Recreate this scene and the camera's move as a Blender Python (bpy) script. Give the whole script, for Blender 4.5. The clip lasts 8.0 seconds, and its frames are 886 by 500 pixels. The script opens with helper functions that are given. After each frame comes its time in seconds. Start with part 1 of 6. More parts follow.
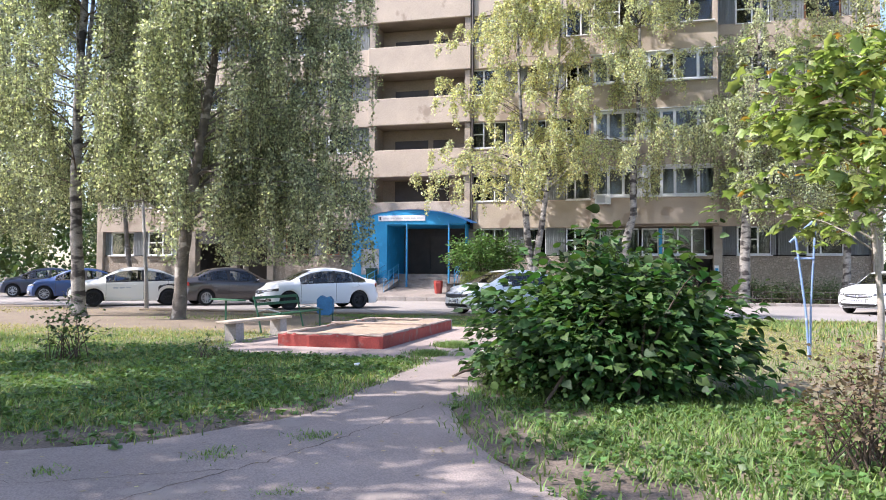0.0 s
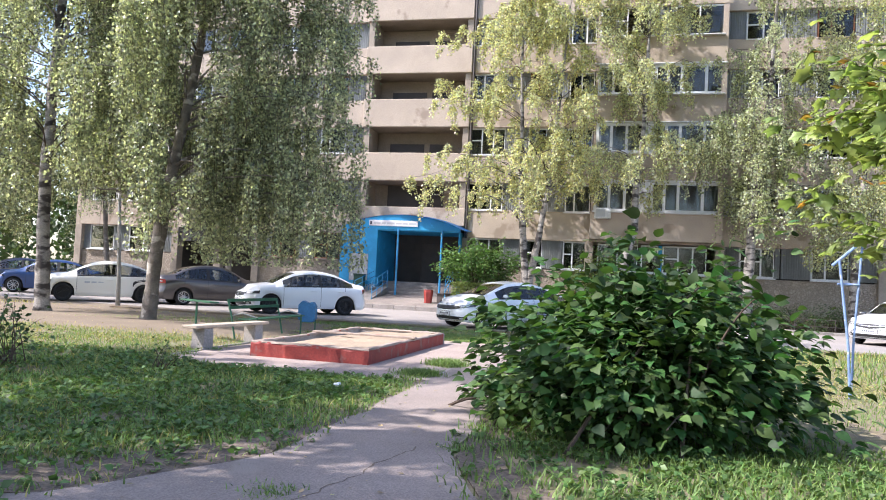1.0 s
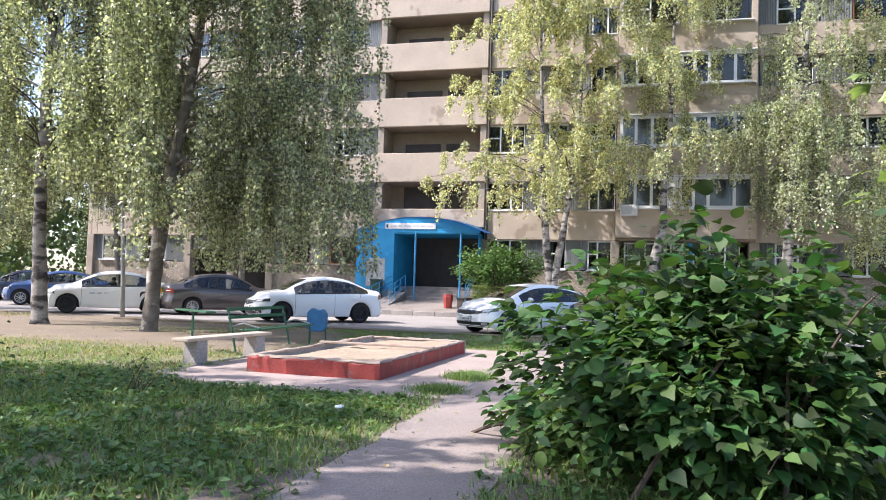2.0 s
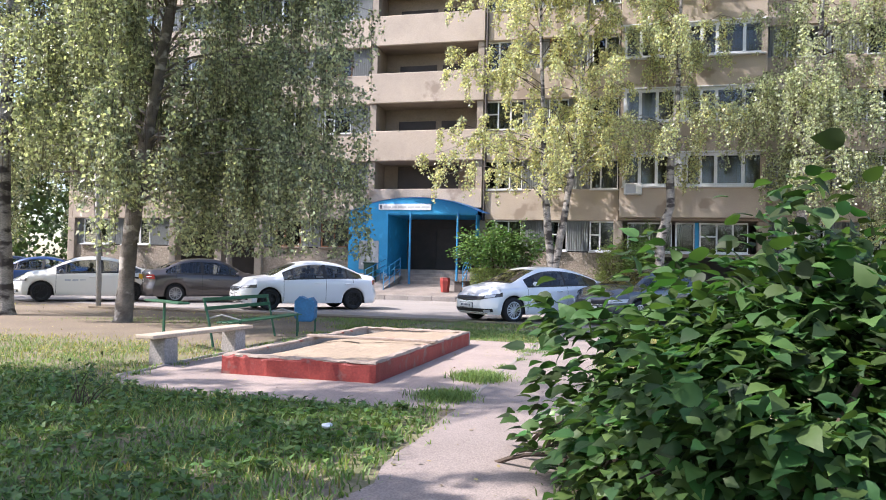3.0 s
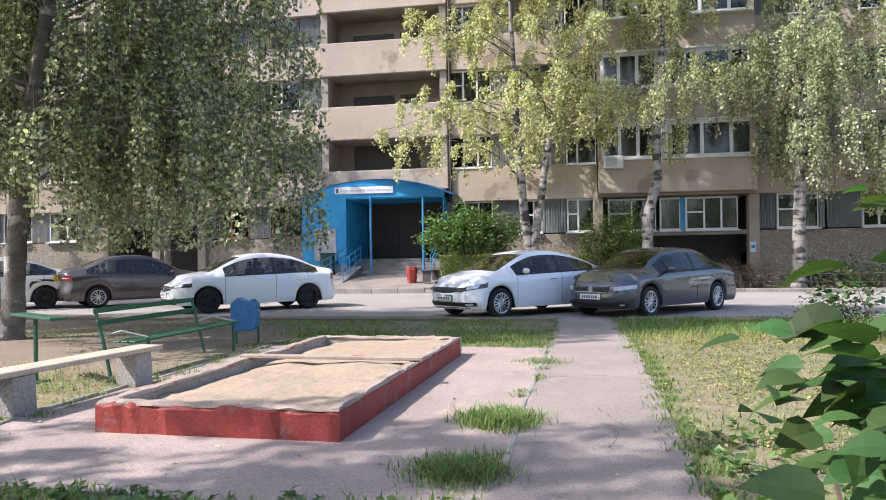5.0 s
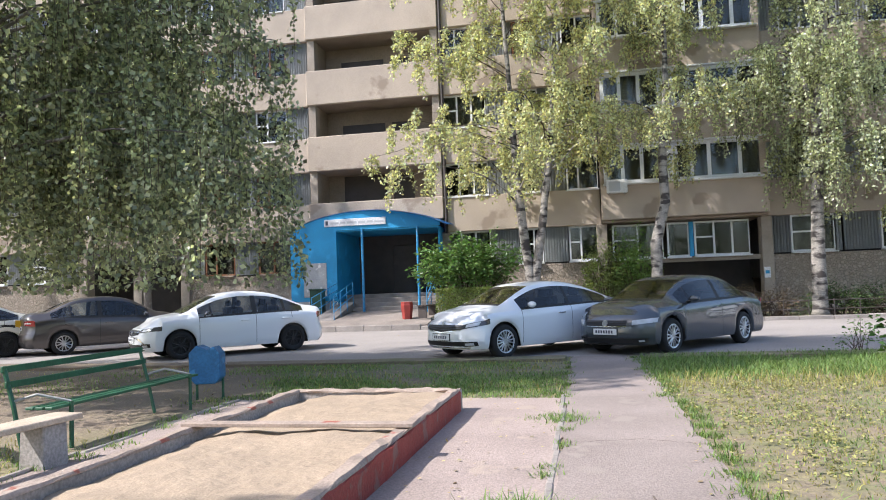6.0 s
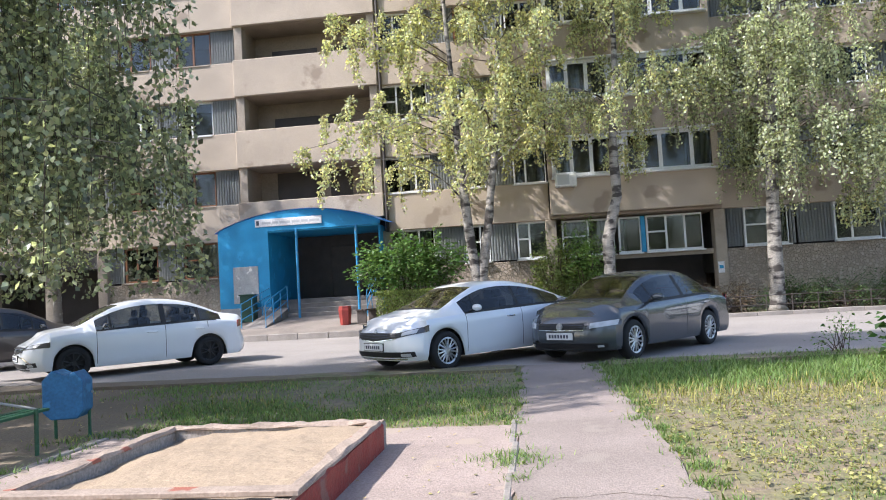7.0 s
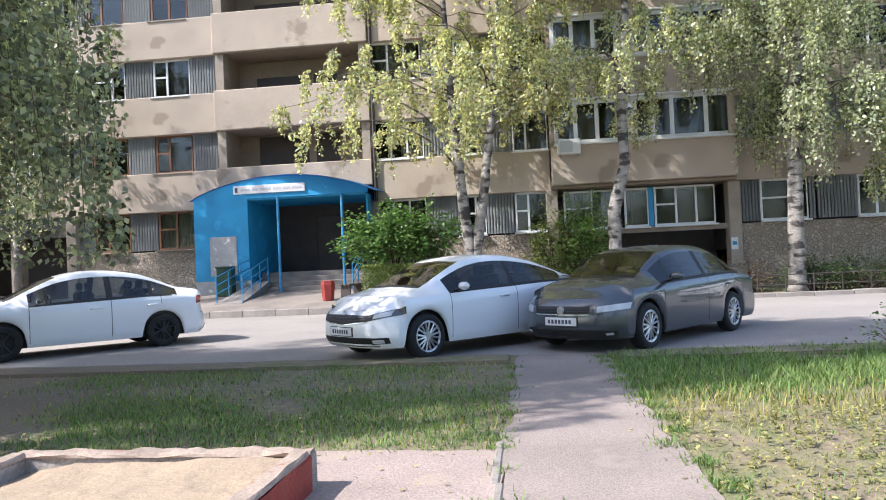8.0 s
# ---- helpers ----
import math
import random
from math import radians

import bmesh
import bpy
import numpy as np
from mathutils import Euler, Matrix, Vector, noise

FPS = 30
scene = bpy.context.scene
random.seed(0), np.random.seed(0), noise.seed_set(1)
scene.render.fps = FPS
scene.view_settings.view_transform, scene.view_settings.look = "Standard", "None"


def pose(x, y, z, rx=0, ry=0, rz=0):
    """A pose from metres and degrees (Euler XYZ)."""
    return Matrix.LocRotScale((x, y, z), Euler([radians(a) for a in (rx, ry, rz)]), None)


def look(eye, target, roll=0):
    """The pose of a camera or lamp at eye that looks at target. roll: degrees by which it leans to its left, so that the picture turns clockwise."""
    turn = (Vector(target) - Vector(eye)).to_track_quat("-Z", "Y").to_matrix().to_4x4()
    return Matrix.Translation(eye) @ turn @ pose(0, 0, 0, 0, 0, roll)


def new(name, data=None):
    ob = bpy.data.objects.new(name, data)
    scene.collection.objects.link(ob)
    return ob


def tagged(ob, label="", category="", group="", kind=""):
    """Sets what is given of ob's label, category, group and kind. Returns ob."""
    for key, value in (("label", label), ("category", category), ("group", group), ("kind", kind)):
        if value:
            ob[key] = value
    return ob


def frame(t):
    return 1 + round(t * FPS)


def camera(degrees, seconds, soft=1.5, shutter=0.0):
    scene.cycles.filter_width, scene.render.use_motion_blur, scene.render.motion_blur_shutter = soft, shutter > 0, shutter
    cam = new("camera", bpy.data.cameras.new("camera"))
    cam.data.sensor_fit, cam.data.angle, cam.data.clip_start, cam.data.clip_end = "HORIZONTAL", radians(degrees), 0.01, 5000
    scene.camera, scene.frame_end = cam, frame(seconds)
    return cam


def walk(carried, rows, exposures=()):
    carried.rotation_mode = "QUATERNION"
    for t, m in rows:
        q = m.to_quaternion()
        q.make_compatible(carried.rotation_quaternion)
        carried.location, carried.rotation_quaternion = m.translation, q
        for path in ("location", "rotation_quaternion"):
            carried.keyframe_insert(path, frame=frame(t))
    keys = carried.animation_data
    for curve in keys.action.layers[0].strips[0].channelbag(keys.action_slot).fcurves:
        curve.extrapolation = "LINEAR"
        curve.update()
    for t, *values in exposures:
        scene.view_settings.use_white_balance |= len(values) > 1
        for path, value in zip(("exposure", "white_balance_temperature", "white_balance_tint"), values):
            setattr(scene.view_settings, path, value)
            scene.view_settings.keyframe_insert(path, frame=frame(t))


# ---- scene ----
cam = camera(62.5, 8.0, 1.0)
PATH = [
    (0, (9.856, 2.667, 1.284), (9.377, 4.607, 1.349), 0.3),
    (0.5, (9.64, 3.315, 1.27), (9.161, 5.255, 1.362), 0.1),
    (1, (9.401, 3.964, 1.285), (8.95, 5.911, 1.376), 2.9),
    (1.5, (9.272, 4.635, 1.246), (8.767, 6.568, 1.35), 1.8),
    (3, (8.617, 6.615, 1.307), (8.133, 8.554, 1.36), 1.3),
    (3.5, (8.346, 7.317, 1.343), (7.879, 9.262, 1.349), 1.1),
    (4, (8.078, 8.062, 1.301), (7.595, 10.003, 1.307), 0.8),
    (4.5, (7.816, 8.798, 1.289), (7.423, 10.759, 1.28), 0.2),
    (6, (7.339, 11.111, 1.319), (6.977, 13.075, 1.429), -2.1),
    (6.5, (7.283, 12.024, 1.311), (7.064, 14.009, 1.418), -2.2),
    (7, (7.3, 12.878, 1.318), (7.077, 14.863, 1.426), -3.3),
    (7.5, (7.306, 13.807, 1.296), (7.15, 15.797, 1.412), -1.1),
    (8, (7.341, 14.772, 1.318), (7.115, 16.759, 1.355), -2.6),
]
walk(cam, [(t, look(eye, target, roll)) for t, eye, target, roll in PATH],
     [(0, 1.34, 6300, 17), (1.7, 1.34, 6300, 17), (4.5, 1.16, 6380, 17), (6, 1.05, 6320, 13), (8, 1.19, 6250, 13)])

# ---- light ----
world = bpy.data.worlds.new("sky")
scene.world = world
world.use_nodes = True
wn = world.node_tree.nodes
sky = wn.new("ShaderNodeTexSky")
sky.sky_type = "NISHITA"
sky.sun_disc = False
SUN_FROM = Vector((-0.63, -0.295, 0.73)).normalized()
sky.sun_elevation = math.asin(SUN_FROM.z)
sky.sun_rotation = math.atan2(SUN_FROM.x, SUN_FROM.y)
sky.air_density, sky.dust_density, sky.ozone_density = 1.0, 1.5, 1.0
wn["Background"].inputs["Strength"].default_value = 0.15
world.node_tree.links.new(sky.outputs["Color"], wn["Background"].inputs["Color"])
sun_data = bpy.data.lights.new("sun", "SUN")
sun_data.energy, sun_data.angle, sun_data.color = 3.7, radians(0.53), (1.0, 0.955, 0.89)
sun = new("sun", sun_data)
sun.matrix_world = look(SUN_FROM * 60, (0, 0, 0))


# ---- materials ----
def material(name, colour, rough=0.8, metal=0.0, vary=0.0, scale=3.0, fine=60.0, bump=0.0, second=None, spread=0.5,
             island=0.0, obj=0.0, coat=0.0, trans=0.0, fine_vary=0.1, bump_scale=None, wear=None, stretch=1.0):
    """Principled material with colour variation at two scales, relief, and per-piece variation."""
    m = bpy.data.materials.new(name)
    m.use_nodes = True
    nt = m.node_tree
    n, l = nt.nodes, nt.links
    b = n["Principled BSDF"]
    b.inputs["Roughness"].default_value = rough
    b.inputs["Metallic"].default_value = metal
    b.inputs["Coat Weight"].default_value = coat
    b.inputs["Base Color"].default_value = (*colour, 1)
    tc = n.new("ShaderNodeTexCoord")
    col = None
    place = tc.outputs["Object"]
    if stretch != 1.0:
        mp = n.new("ShaderNodeMapping")
        mp.inputs["Scale"].default_value = (1, 1, stretch)
        l.new(place, mp.inputs["Vector"])
        place = mp.outputs["Vector"]

    def noise_at(s, detail=4.0):
        t = n.new("ShaderNodeTexNoise")
        t.inputs["Scale"].default_value, t.inputs["Detail"].default_value = s, detail
        l.new(place, t.inputs["Vector"])
        return t.outputs["Fac"]

    def ramp(fac, a, c):
        r = n.new("ShaderNodeMapRange")
        r.inputs["From Min"].default_value, r.inputs["From Max"].default_value = a, c
        l.new(fac, r.inputs["Value"])
        return r.outputs["Result"]

    def mix(fac, a, c, mode="MIX"):
        x = n.new("ShaderNodeMix")
        x.data_type, x.blend_type = "RGBA", mode
        for sock, v in ((x.inputs[0], fac), (x.inputs[6], a), (x.inputs[7], c)):
            if isinstance(v, (int, float)):
                sock.default_value = v
            elif isinstance(v, tuple):
                sock.default_value = (*v, 1)
            else:
                l.new(v, sock)
        return x.outputs[2]

    if vary > 0 or second:
        alt = second or tuple(c * (1 - vary) for c in colour)
        col = mix(ramp(noise_at(scale), 0.5 - spread * 0.3, 0.5 + spread * 0.3), colour, alt)
        dark = tuple(1 - 2.2 * fine_vary for _ in range(3))
        col = mix(ramp(noise_at(fine, 2.0), 0.35, 0.65), col, mix(1.0, col, dark, "MULTIPLY"))
    if wear:
        wc, ws, wa = wear
        col = mix(ramp(noise_at(ws, 8.0), 0.62 - wa, 0.66 - wa * 0.6), col or colour, wc)
    if island or obj:
        src = n.new("ShaderNodeNewGeometry").outputs["Random Per Island"] if island else n.new("ShaderNodeObjectInfo").outputs["Random"]
        h = n.new("ShaderNodeHueSaturation")
        r = n.new("ShaderNodeMapRange")
        k = island or obj
        r.inputs["To Min"].default_value, r.inputs["To Max"].default_value = 1 - k, 1 + k
        l.new(src, r.inputs["Value"])
        l.new(r.outputs["Result"], h.inputs["Value"])
        if col:
            l.new(col, h.inputs["Color"])
        else:
            h.inputs["Color"].default_value = (*colour, 1)
        r2 = n.new("ShaderNodeMapRange")
        mul = n.new("ShaderNodeMath")
        mul.operation = "MULTIPLY"
        mul.inputs[1].default_value = 7.31
        fr = n.new("ShaderNodeMath")
        fr.operation = "FRACT"
        l.new(src, mul.inputs[0])
        l.new(mul.outputs[0], fr.inputs[0])
        r2.inputs["To Min"].default_value, r2.inputs["To Max"].default_value = 0.5 - 0.05 * k, 0.5 + 0.05 * k
        l.new(fr.outputs[0], r2.inputs["Value"])
        l.new(r2.outputs["Result"], h.inputs["Hue"])
        col = h.outputs["Color"]
    if col:
        l.new(col, b.inputs["Base Color"])
    if bump:
        bp = n.new("ShaderNodeBump")
        bp.inputs["Strength"].default_value = bump
        bp.inputs["Distance"].default_value = 0.02
        l.new(noise_at(bump_scale or fine, 5.0), bp.inputs["Height"])
        l.new(bp.outputs["Normal"], b.inputs["Normal"])
    if trans:
        tr = n.new("ShaderNodeBsdfTranslucent")
        ms = n.new("ShaderNodeMixShader")
        ms.inputs[0].default_value = trans
        if col:
            l.new(mix(1.0, col, (1.45, 1.5, 0.85), "MULTIPLY"), tr.inputs["Color"])
        else:
            tr.inputs["Color"].default_value = (colour[0] * 1.45, colour[1] * 1.5, colour[2] * 0.85, 1)
        l.new(b.outputs[0], ms.inputs[1])
        l.new(tr.outputs[0], ms.inputs[2])
        l.new(ms.outputs[0], n["Material Output"].inputs["Surface"])
    return m


def glass_material(name, tint=(0.8, 0.85, 0.85), dark=0.0, ior=1.55):
    """A pane: clear glass with a sky-reflecting gloss; dark: the tint of a car's window."""
    m = bpy.data.materials.new(name)
    m.use_nodes = True
    n, l = m.node_tree.nodes, m.node_tree.links
    t = n.new("ShaderNodeBsdfTransparent")
    t.inputs["Color"].default_value = (*(c * (1 - dark) for c in tint), 1)
    g = n.new("ShaderNodeBsdfGlossy")
    g.inputs["Roughness"].default_value = 0.03
    f = n.new("ShaderNodeFresnel")
    f.inputs["IOR"].default_value = ior
    ms = n.new("ShaderNodeMixShader")
    l.new(f.outputs[0], ms.inputs[0])
    l.new(t.outputs[0], ms.inputs[1])
    l.new(g.outputs[0], ms.inputs[2])
    l.new(ms.outputs[0], n["Material Output"].inputs["Surface"])
    return m


M = {
    "panel": material("aggregate_panel", (0.54, 0.45, 0.365), 0.92, vary=0.16, scale=0.7, fine=45, bump=0.5, fine_vary=0.12, wear=((0.30, 0.24, 0.19), 0.9, 0.03)),
    "panel_edge": material("concrete_edge", (0.40, 0.34, 0.28), 0.92, vary=0.25, scale=1.5, fine=30, bump=0.3),
    "corr": material("corrugated_grey", (0.50, 0.53, 0.54), 0.6, vary=0.2, scale=1.0, fine=25, obj=0.22),
    "white": material("white_plastic", (0.78, 0.79, 0.8), 0.4, vary=0.08, scale=3, fine=30),
    "wood_frame": material("brown_frame", (0.24, 0.10, 0.045), 0.5, vary=0.3, scale=4, fine=50),
    # indoor shade put into the colour of room walls, slabs and lintel
    "room_shade": material("room_shade_dark", (0.10, 0.095, 0.09), 0.95, vary=0.4, scale=0.6, fine=5),
    "curtain": material("curtain", (0.6, 0.58, 0.53), 0.9, vary=0.3, scale=2.0, fine=14, obj=0.3),
    "pane": glass_material("window_glass", dark=0.15),
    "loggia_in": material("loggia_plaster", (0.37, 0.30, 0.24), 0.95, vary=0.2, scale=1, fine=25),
    # dark brown of doors and ironwork; also painted-in shade on recessed back walls
    "dark_brown_and_shade": material("dark_paint_and_shade", (0.07, 0.055, 0.05), 0.6, vary=0.3, scale=2, fine=30),
    "blue": material("blue_painted_sheet", (0.02, 0.32, 0.62), 0.55, vary=0.2, scale=1.3, fine=35, fine_vary=0.05, bump=0.1, wear=((0.03, 0.33, 0.62), 2.0, 0.02)),
    # roof blue with a sunlit violet sheen mixed into its base colour
    "blue_roof_sheen": material("blue_roof_sheet_sheen", (0.05, 0.26, 0.66), 0.4, vary=0.2, scale=2, fine=20),
    "blue_metal": material("blue_paint_metal", (0.04, 0.30, 0.60), 0.45, vary=0.2, scale=6, fine=40, wear=((0.25, 0.33, 0.38), 9.0, 0.0)),
    "swing_blue": material("pale_blue_paint", (0.24, 0.36, 0.62), 0.5, vary=0.2, scale=6, fine=40, wear=((0.4, 0.45, 0.55), 7.0, 0.06)),
    "grey_sheet": material("grey_notice_board", (0.42, 0.43, 0.44), 0.6, vary=0.15, scale=3, fine=30, wear=((0.62, 0.62, 0.6), 4.0, 0.03)),
    "sign": material("white_sign", (0.75, 0.76, 0.78), 0.5, vary=0.05, scale=2, fine=20),
    "print_dark": material("print_dark", (0.05, 0.06, 0.09), 0.6),
    "print_grey": material("print_grey", (0.45, 0.47, 0.5), 0.6),
    "concrete": material("worn_concrete", (0.40, 0.37, 0.345), 0.9, vary=0.3, scale=1.2, fine=40, bump=0.4, fine_vary=0.14),
    "entry": material("entrance_concrete", (0.31, 0.265, 0.235), 0.92, vary=0.3, scale=0.9, fine=40, bump=0.4, fine_vary=0.14, wear=((0.22, 0.19, 0.165), 1.1, 0.02)),
    "step": material("step_concrete", (0.27, 0.245, 0.23), 0.9, vary=0.3, scale=2.5, fine=35, bump=0.4),
    "asphalt_path": material("path_asphalt", (0.345, 0.285, 0.255), 0.92, vary=0.22, scale=0.8, fine=70, bump=0.35, fine_vary=0.13, wear=((0.28, 0.235, 0.205), 1.6, 0.0)),
    "slab": material("sandy_slab", (0.41, 0.328, 0.29), 0.93, vary=0.2, scale=0.9, fine=60, bump=0.4, fine_vary=0.12, wear=((0.36, 0.29, 0.24), 1.9, 0.0)),
    "road": material("road_asphalt", (0.35, 0.317, 0.297), 0.92, vary=0.2, scale=0.35, fine=30, bump=0.25, fine_vary=0.1, wear=((0.29, 0.265, 0.245), 0.8, 0.0)),
    "kerb": material("kerb_concrete", (0.36, 0.325, 0.295), 0.9, vary=0.3, scale=2, fine=30, bump=0.4, obj=0.15),
    "red": material("red_paint_boards", (0.33, 0.045, 0.035), 0.65, vary=0.25, scale=2.0, fine=40, bump=0.35, wear=((0.22, 0.10, 0.085), 4.0, 0.03)),
    "bare_wood": material("weathered_board", (0.42, 0.33, 0.27), 0.85, vary=0.3, scale=3, fine=45, bump=0.35, wear=((0.30, 0.10, 0.07), 3.5, 0.0)),
    "bench_wood": material("pale_bench_board", (0.58, 0.47, 0.36), 0.8, vary=0.2, scale=3, fine=50, bump=0.2),
    "sand": material("sand", (0.415, 0.32, 0.228), 0.97, vary=0.12, scale=2.0, fine=80, bump=0.8, fine_vary=0.12, bump_scale=14),
    "green_metal": material("green_paint_metal", (0.025, 0.12, 0.06), 0.5, vary=0.3, scale=5, fine=40),
    "steel": material("galvanised_post", (0.40, 0.39, 0.37), 0.6, vary=0.2, scale=4, fine=30),
    "globe": material("opal_globe", (0.75, 0.72, 0.66), 0.4, vary=0.06, scale=6, fine=30),
    "bin_blue": material("blue_bin_paint", (0.03, 0.17, 0.36), 0.5, vary=0.3, scale=5, fine=35, wear=((0.05, 0.22, 0.42), 5.0, 0.05)),
    "red_bin": material("red_bin_paint", (0.36, 0.05, 0.04), 0.5, vary=0.25, scale=5, fine=35),
    "green_bin": material("green_bin_plastic", (0.02, 0.07, 0.045), 0.5, vary=0.2, scale=4, fine=25),
    "bark": material("birch_bark", (0.43, 0.40, 0.36), 0.9, vary=0.35, scale=2.5, fine=25, bump=0.9, fine_vary=0.2, wear=((0.05, 0.043, 0.04), 2.2, 0.13), stretch=2.2),
    "bark_dark": material("old_birch_bark", (0.21, 0.185, 0.16), 0.95, vary=0.4, scale=3.5, fine=30, bump=1.0, bump_scale=20, wear=((0.42, 0.39, 0.35), 1.9, 0.06), stretch=1.6),
    "twig": material("twig_bark", (0.10, 0.07, 0.05), 0.9, vary=0.3, scale=8, fine=50),
    "sap_bark": material("sapling_bark", (0.45, 0.40, 0.35), 0.9, vary=0.3, scale=5, fine=50, bump=0.4),
    "leaf_birch": material("birch_leaf", (0.205, 0.23, 0.155), 0.32, island=0.65, trans=0.42),
    "leaf_yellow": material("yellowing_birch_leaf", (0.47, 0.45, 0.25), 0.36, island=0.55, trans=0.48),
    "leaf_mid": material("birch_leaf_light", (0.40, 0.425, 0.30), 0.32, island=0.6, trans=0.50),
    "leaf_bush": material("broad_leaf", (0.045, 0.100, 0.023), 0.62, island=0.7, trans=0.30),
    "leaf_bush_one": material("broad_leaf_near", (0.046, 0.103, 0.024), 0.62, obj=0.5, trans=0.30),
    "leaf_maple": material("maple_leaf", (0.27, 0.34, 0.11), 0.45, island=0.35, trans=0.45),
    "leaf_autumn": material("autumn_leaf", (0.34, 0.20, 0.04), 0.5, island=0.4, trans=0.4),
    "leaf_far": material("far_leaf", (0.06, 0.10, 0.03), 0.6, island=0.5, trans=0.25),
    "leaf_shrub": material("shrub_leaf", (0.14, 0.235, 0.065), 0.4, island=0.4, trans=0.3),
    "leaf_entry": material("entrance_shrub_leaf", (0.105, 0.19, 0.055), 0.4, island=0.5, trans=0.3),
    "leaf_hedge": material("hedge_leaf", (0.19, 0.24, 0.075), 0.5, island=0.45, trans=0.25),
    "leaf_brown": material("brown_shrub_leaf", (0.14, 0.10, 0.06), 0.6, island=0.5, trans=0.25),
    "grass": material("grass_blade", (0.155, 0.235, 0.068), 0.6, island=0.5, trans=0.35),
    "grass_dry": material("dry_grass_blade", (0.33, 0.30, 0.10), 0.7, island=0.4, trans=0.3),
    "weed": material("weed_leaf", (0.095, 0.17, 0.045), 0.5, island=0.45, trans=0.3),
    "weed_dry": material("yellowed_weed_leaf", (0.30, 0.29, 0.115), 0.6, island=0.45, trans=0.3),
    "soil": material("bare_soil", (0.205, 0.158, 0.122), 0.96, vary=0.3, scale=2.5, fine=40, bump=0.7, fine_vary=0.2, bump_scale=25),
    "litter": material("fallen_leaf", (0.34, 0.27, 0.12), 0.7, island=0.6),
    "paper": material("paper_scrap", (0.75, 0.77, 0.8), 0.6),
    "car_white": material("white_car_paint", (0.80, 0.82, 0.84), 0.3, coat=0.8),
    "car_taxi": material("taxi_white_paint", (0.78, 0.76, 0.69), 0.3, coat=0.8),
    "car_grey": material("grey_car_paint", (0.066, 0.078, 0.092), 0.26, metal=0.25, coat=0.9, vary=0.06, scale=1.5, fine=160, fine_vary=0.02),
    "car_brown": material("brown_grey_car_paint", (0.075, 0.066, 0.064), 0.3, metal=0.4, coat=0.8, vary=0.06, scale=1.5, fine=160, fine_vary=0.02),
    "car_blue": material("blue_car_paint", (0.02, 0.06, 0.19), 0.28, metal=0.3, coat=0.9),
    "car_navy": material("navy_car_paint", (0.015, 0.025, 0.06), 0.28, metal=0.3, coat=0.9),
    "car_glass_clear": glass_material("clear_car_glass", (0.80, 0.86, 0.86), 0.10, 1.75),
    "car_glass": glass_material("car_glass", (0.50, 0.55, 0.54), 0.35, 1.75),
    "tyre": material("tyre_rubber", (0.02, 0.02, 0.021), 0.85, vary=0.2, scale=8, fine=60),
    "black": material("black_plastic", (0.018, 0.018, 0.019), 0.55, vary=0.2, scale=5, fine=40),
    "steel_black": material("black_steel_wheel", (0.03, 0.03, 0.032), 0.45, metal=0.3, vary=0.2, scale=8, fine=40),
    "alloy": material("alloy_rim", (0.62, 0.63, 0.65), 0.3, metal=0.8, vary=0.1, scale=8, fine=30),
    "chrome": material("chrome_trim", (0.7, 0.71, 0.73), 0.12, metal=1.0),
    # smoky lamp housings; also the painted shade of some door mirrors
    "lamp_smoke_and_shade": material("smoky_lens_and_shade", (0.06, 0.062, 0.068), 0.12, coat=1.0),
    "lamp_clear": material("headlamp_lens", (0.42, 0.44, 0.46), 0.1, coat=1.0, second=(0.55, 0.57, 0.6), scale=9, fine=200, fine_vary=0.02),
    "lamp_red": material("tail_lamp_lens", (0.24, 0.010, 0.013), 0.15, coat=1.0, vary=0.2, scale=12, fine=40),
    "plate": material("plate_white", (0.7, 0.71, 0.72), 0.5),
    "yellow": material("taxi_yellow", (0.75, 0.42, 0.02), 0.35, coat=0.6),
    "dash": material("cabin_trim", (0.035, 0.035, 0.037), 0.8, vary=0.3, scale=4, fine=30),
}


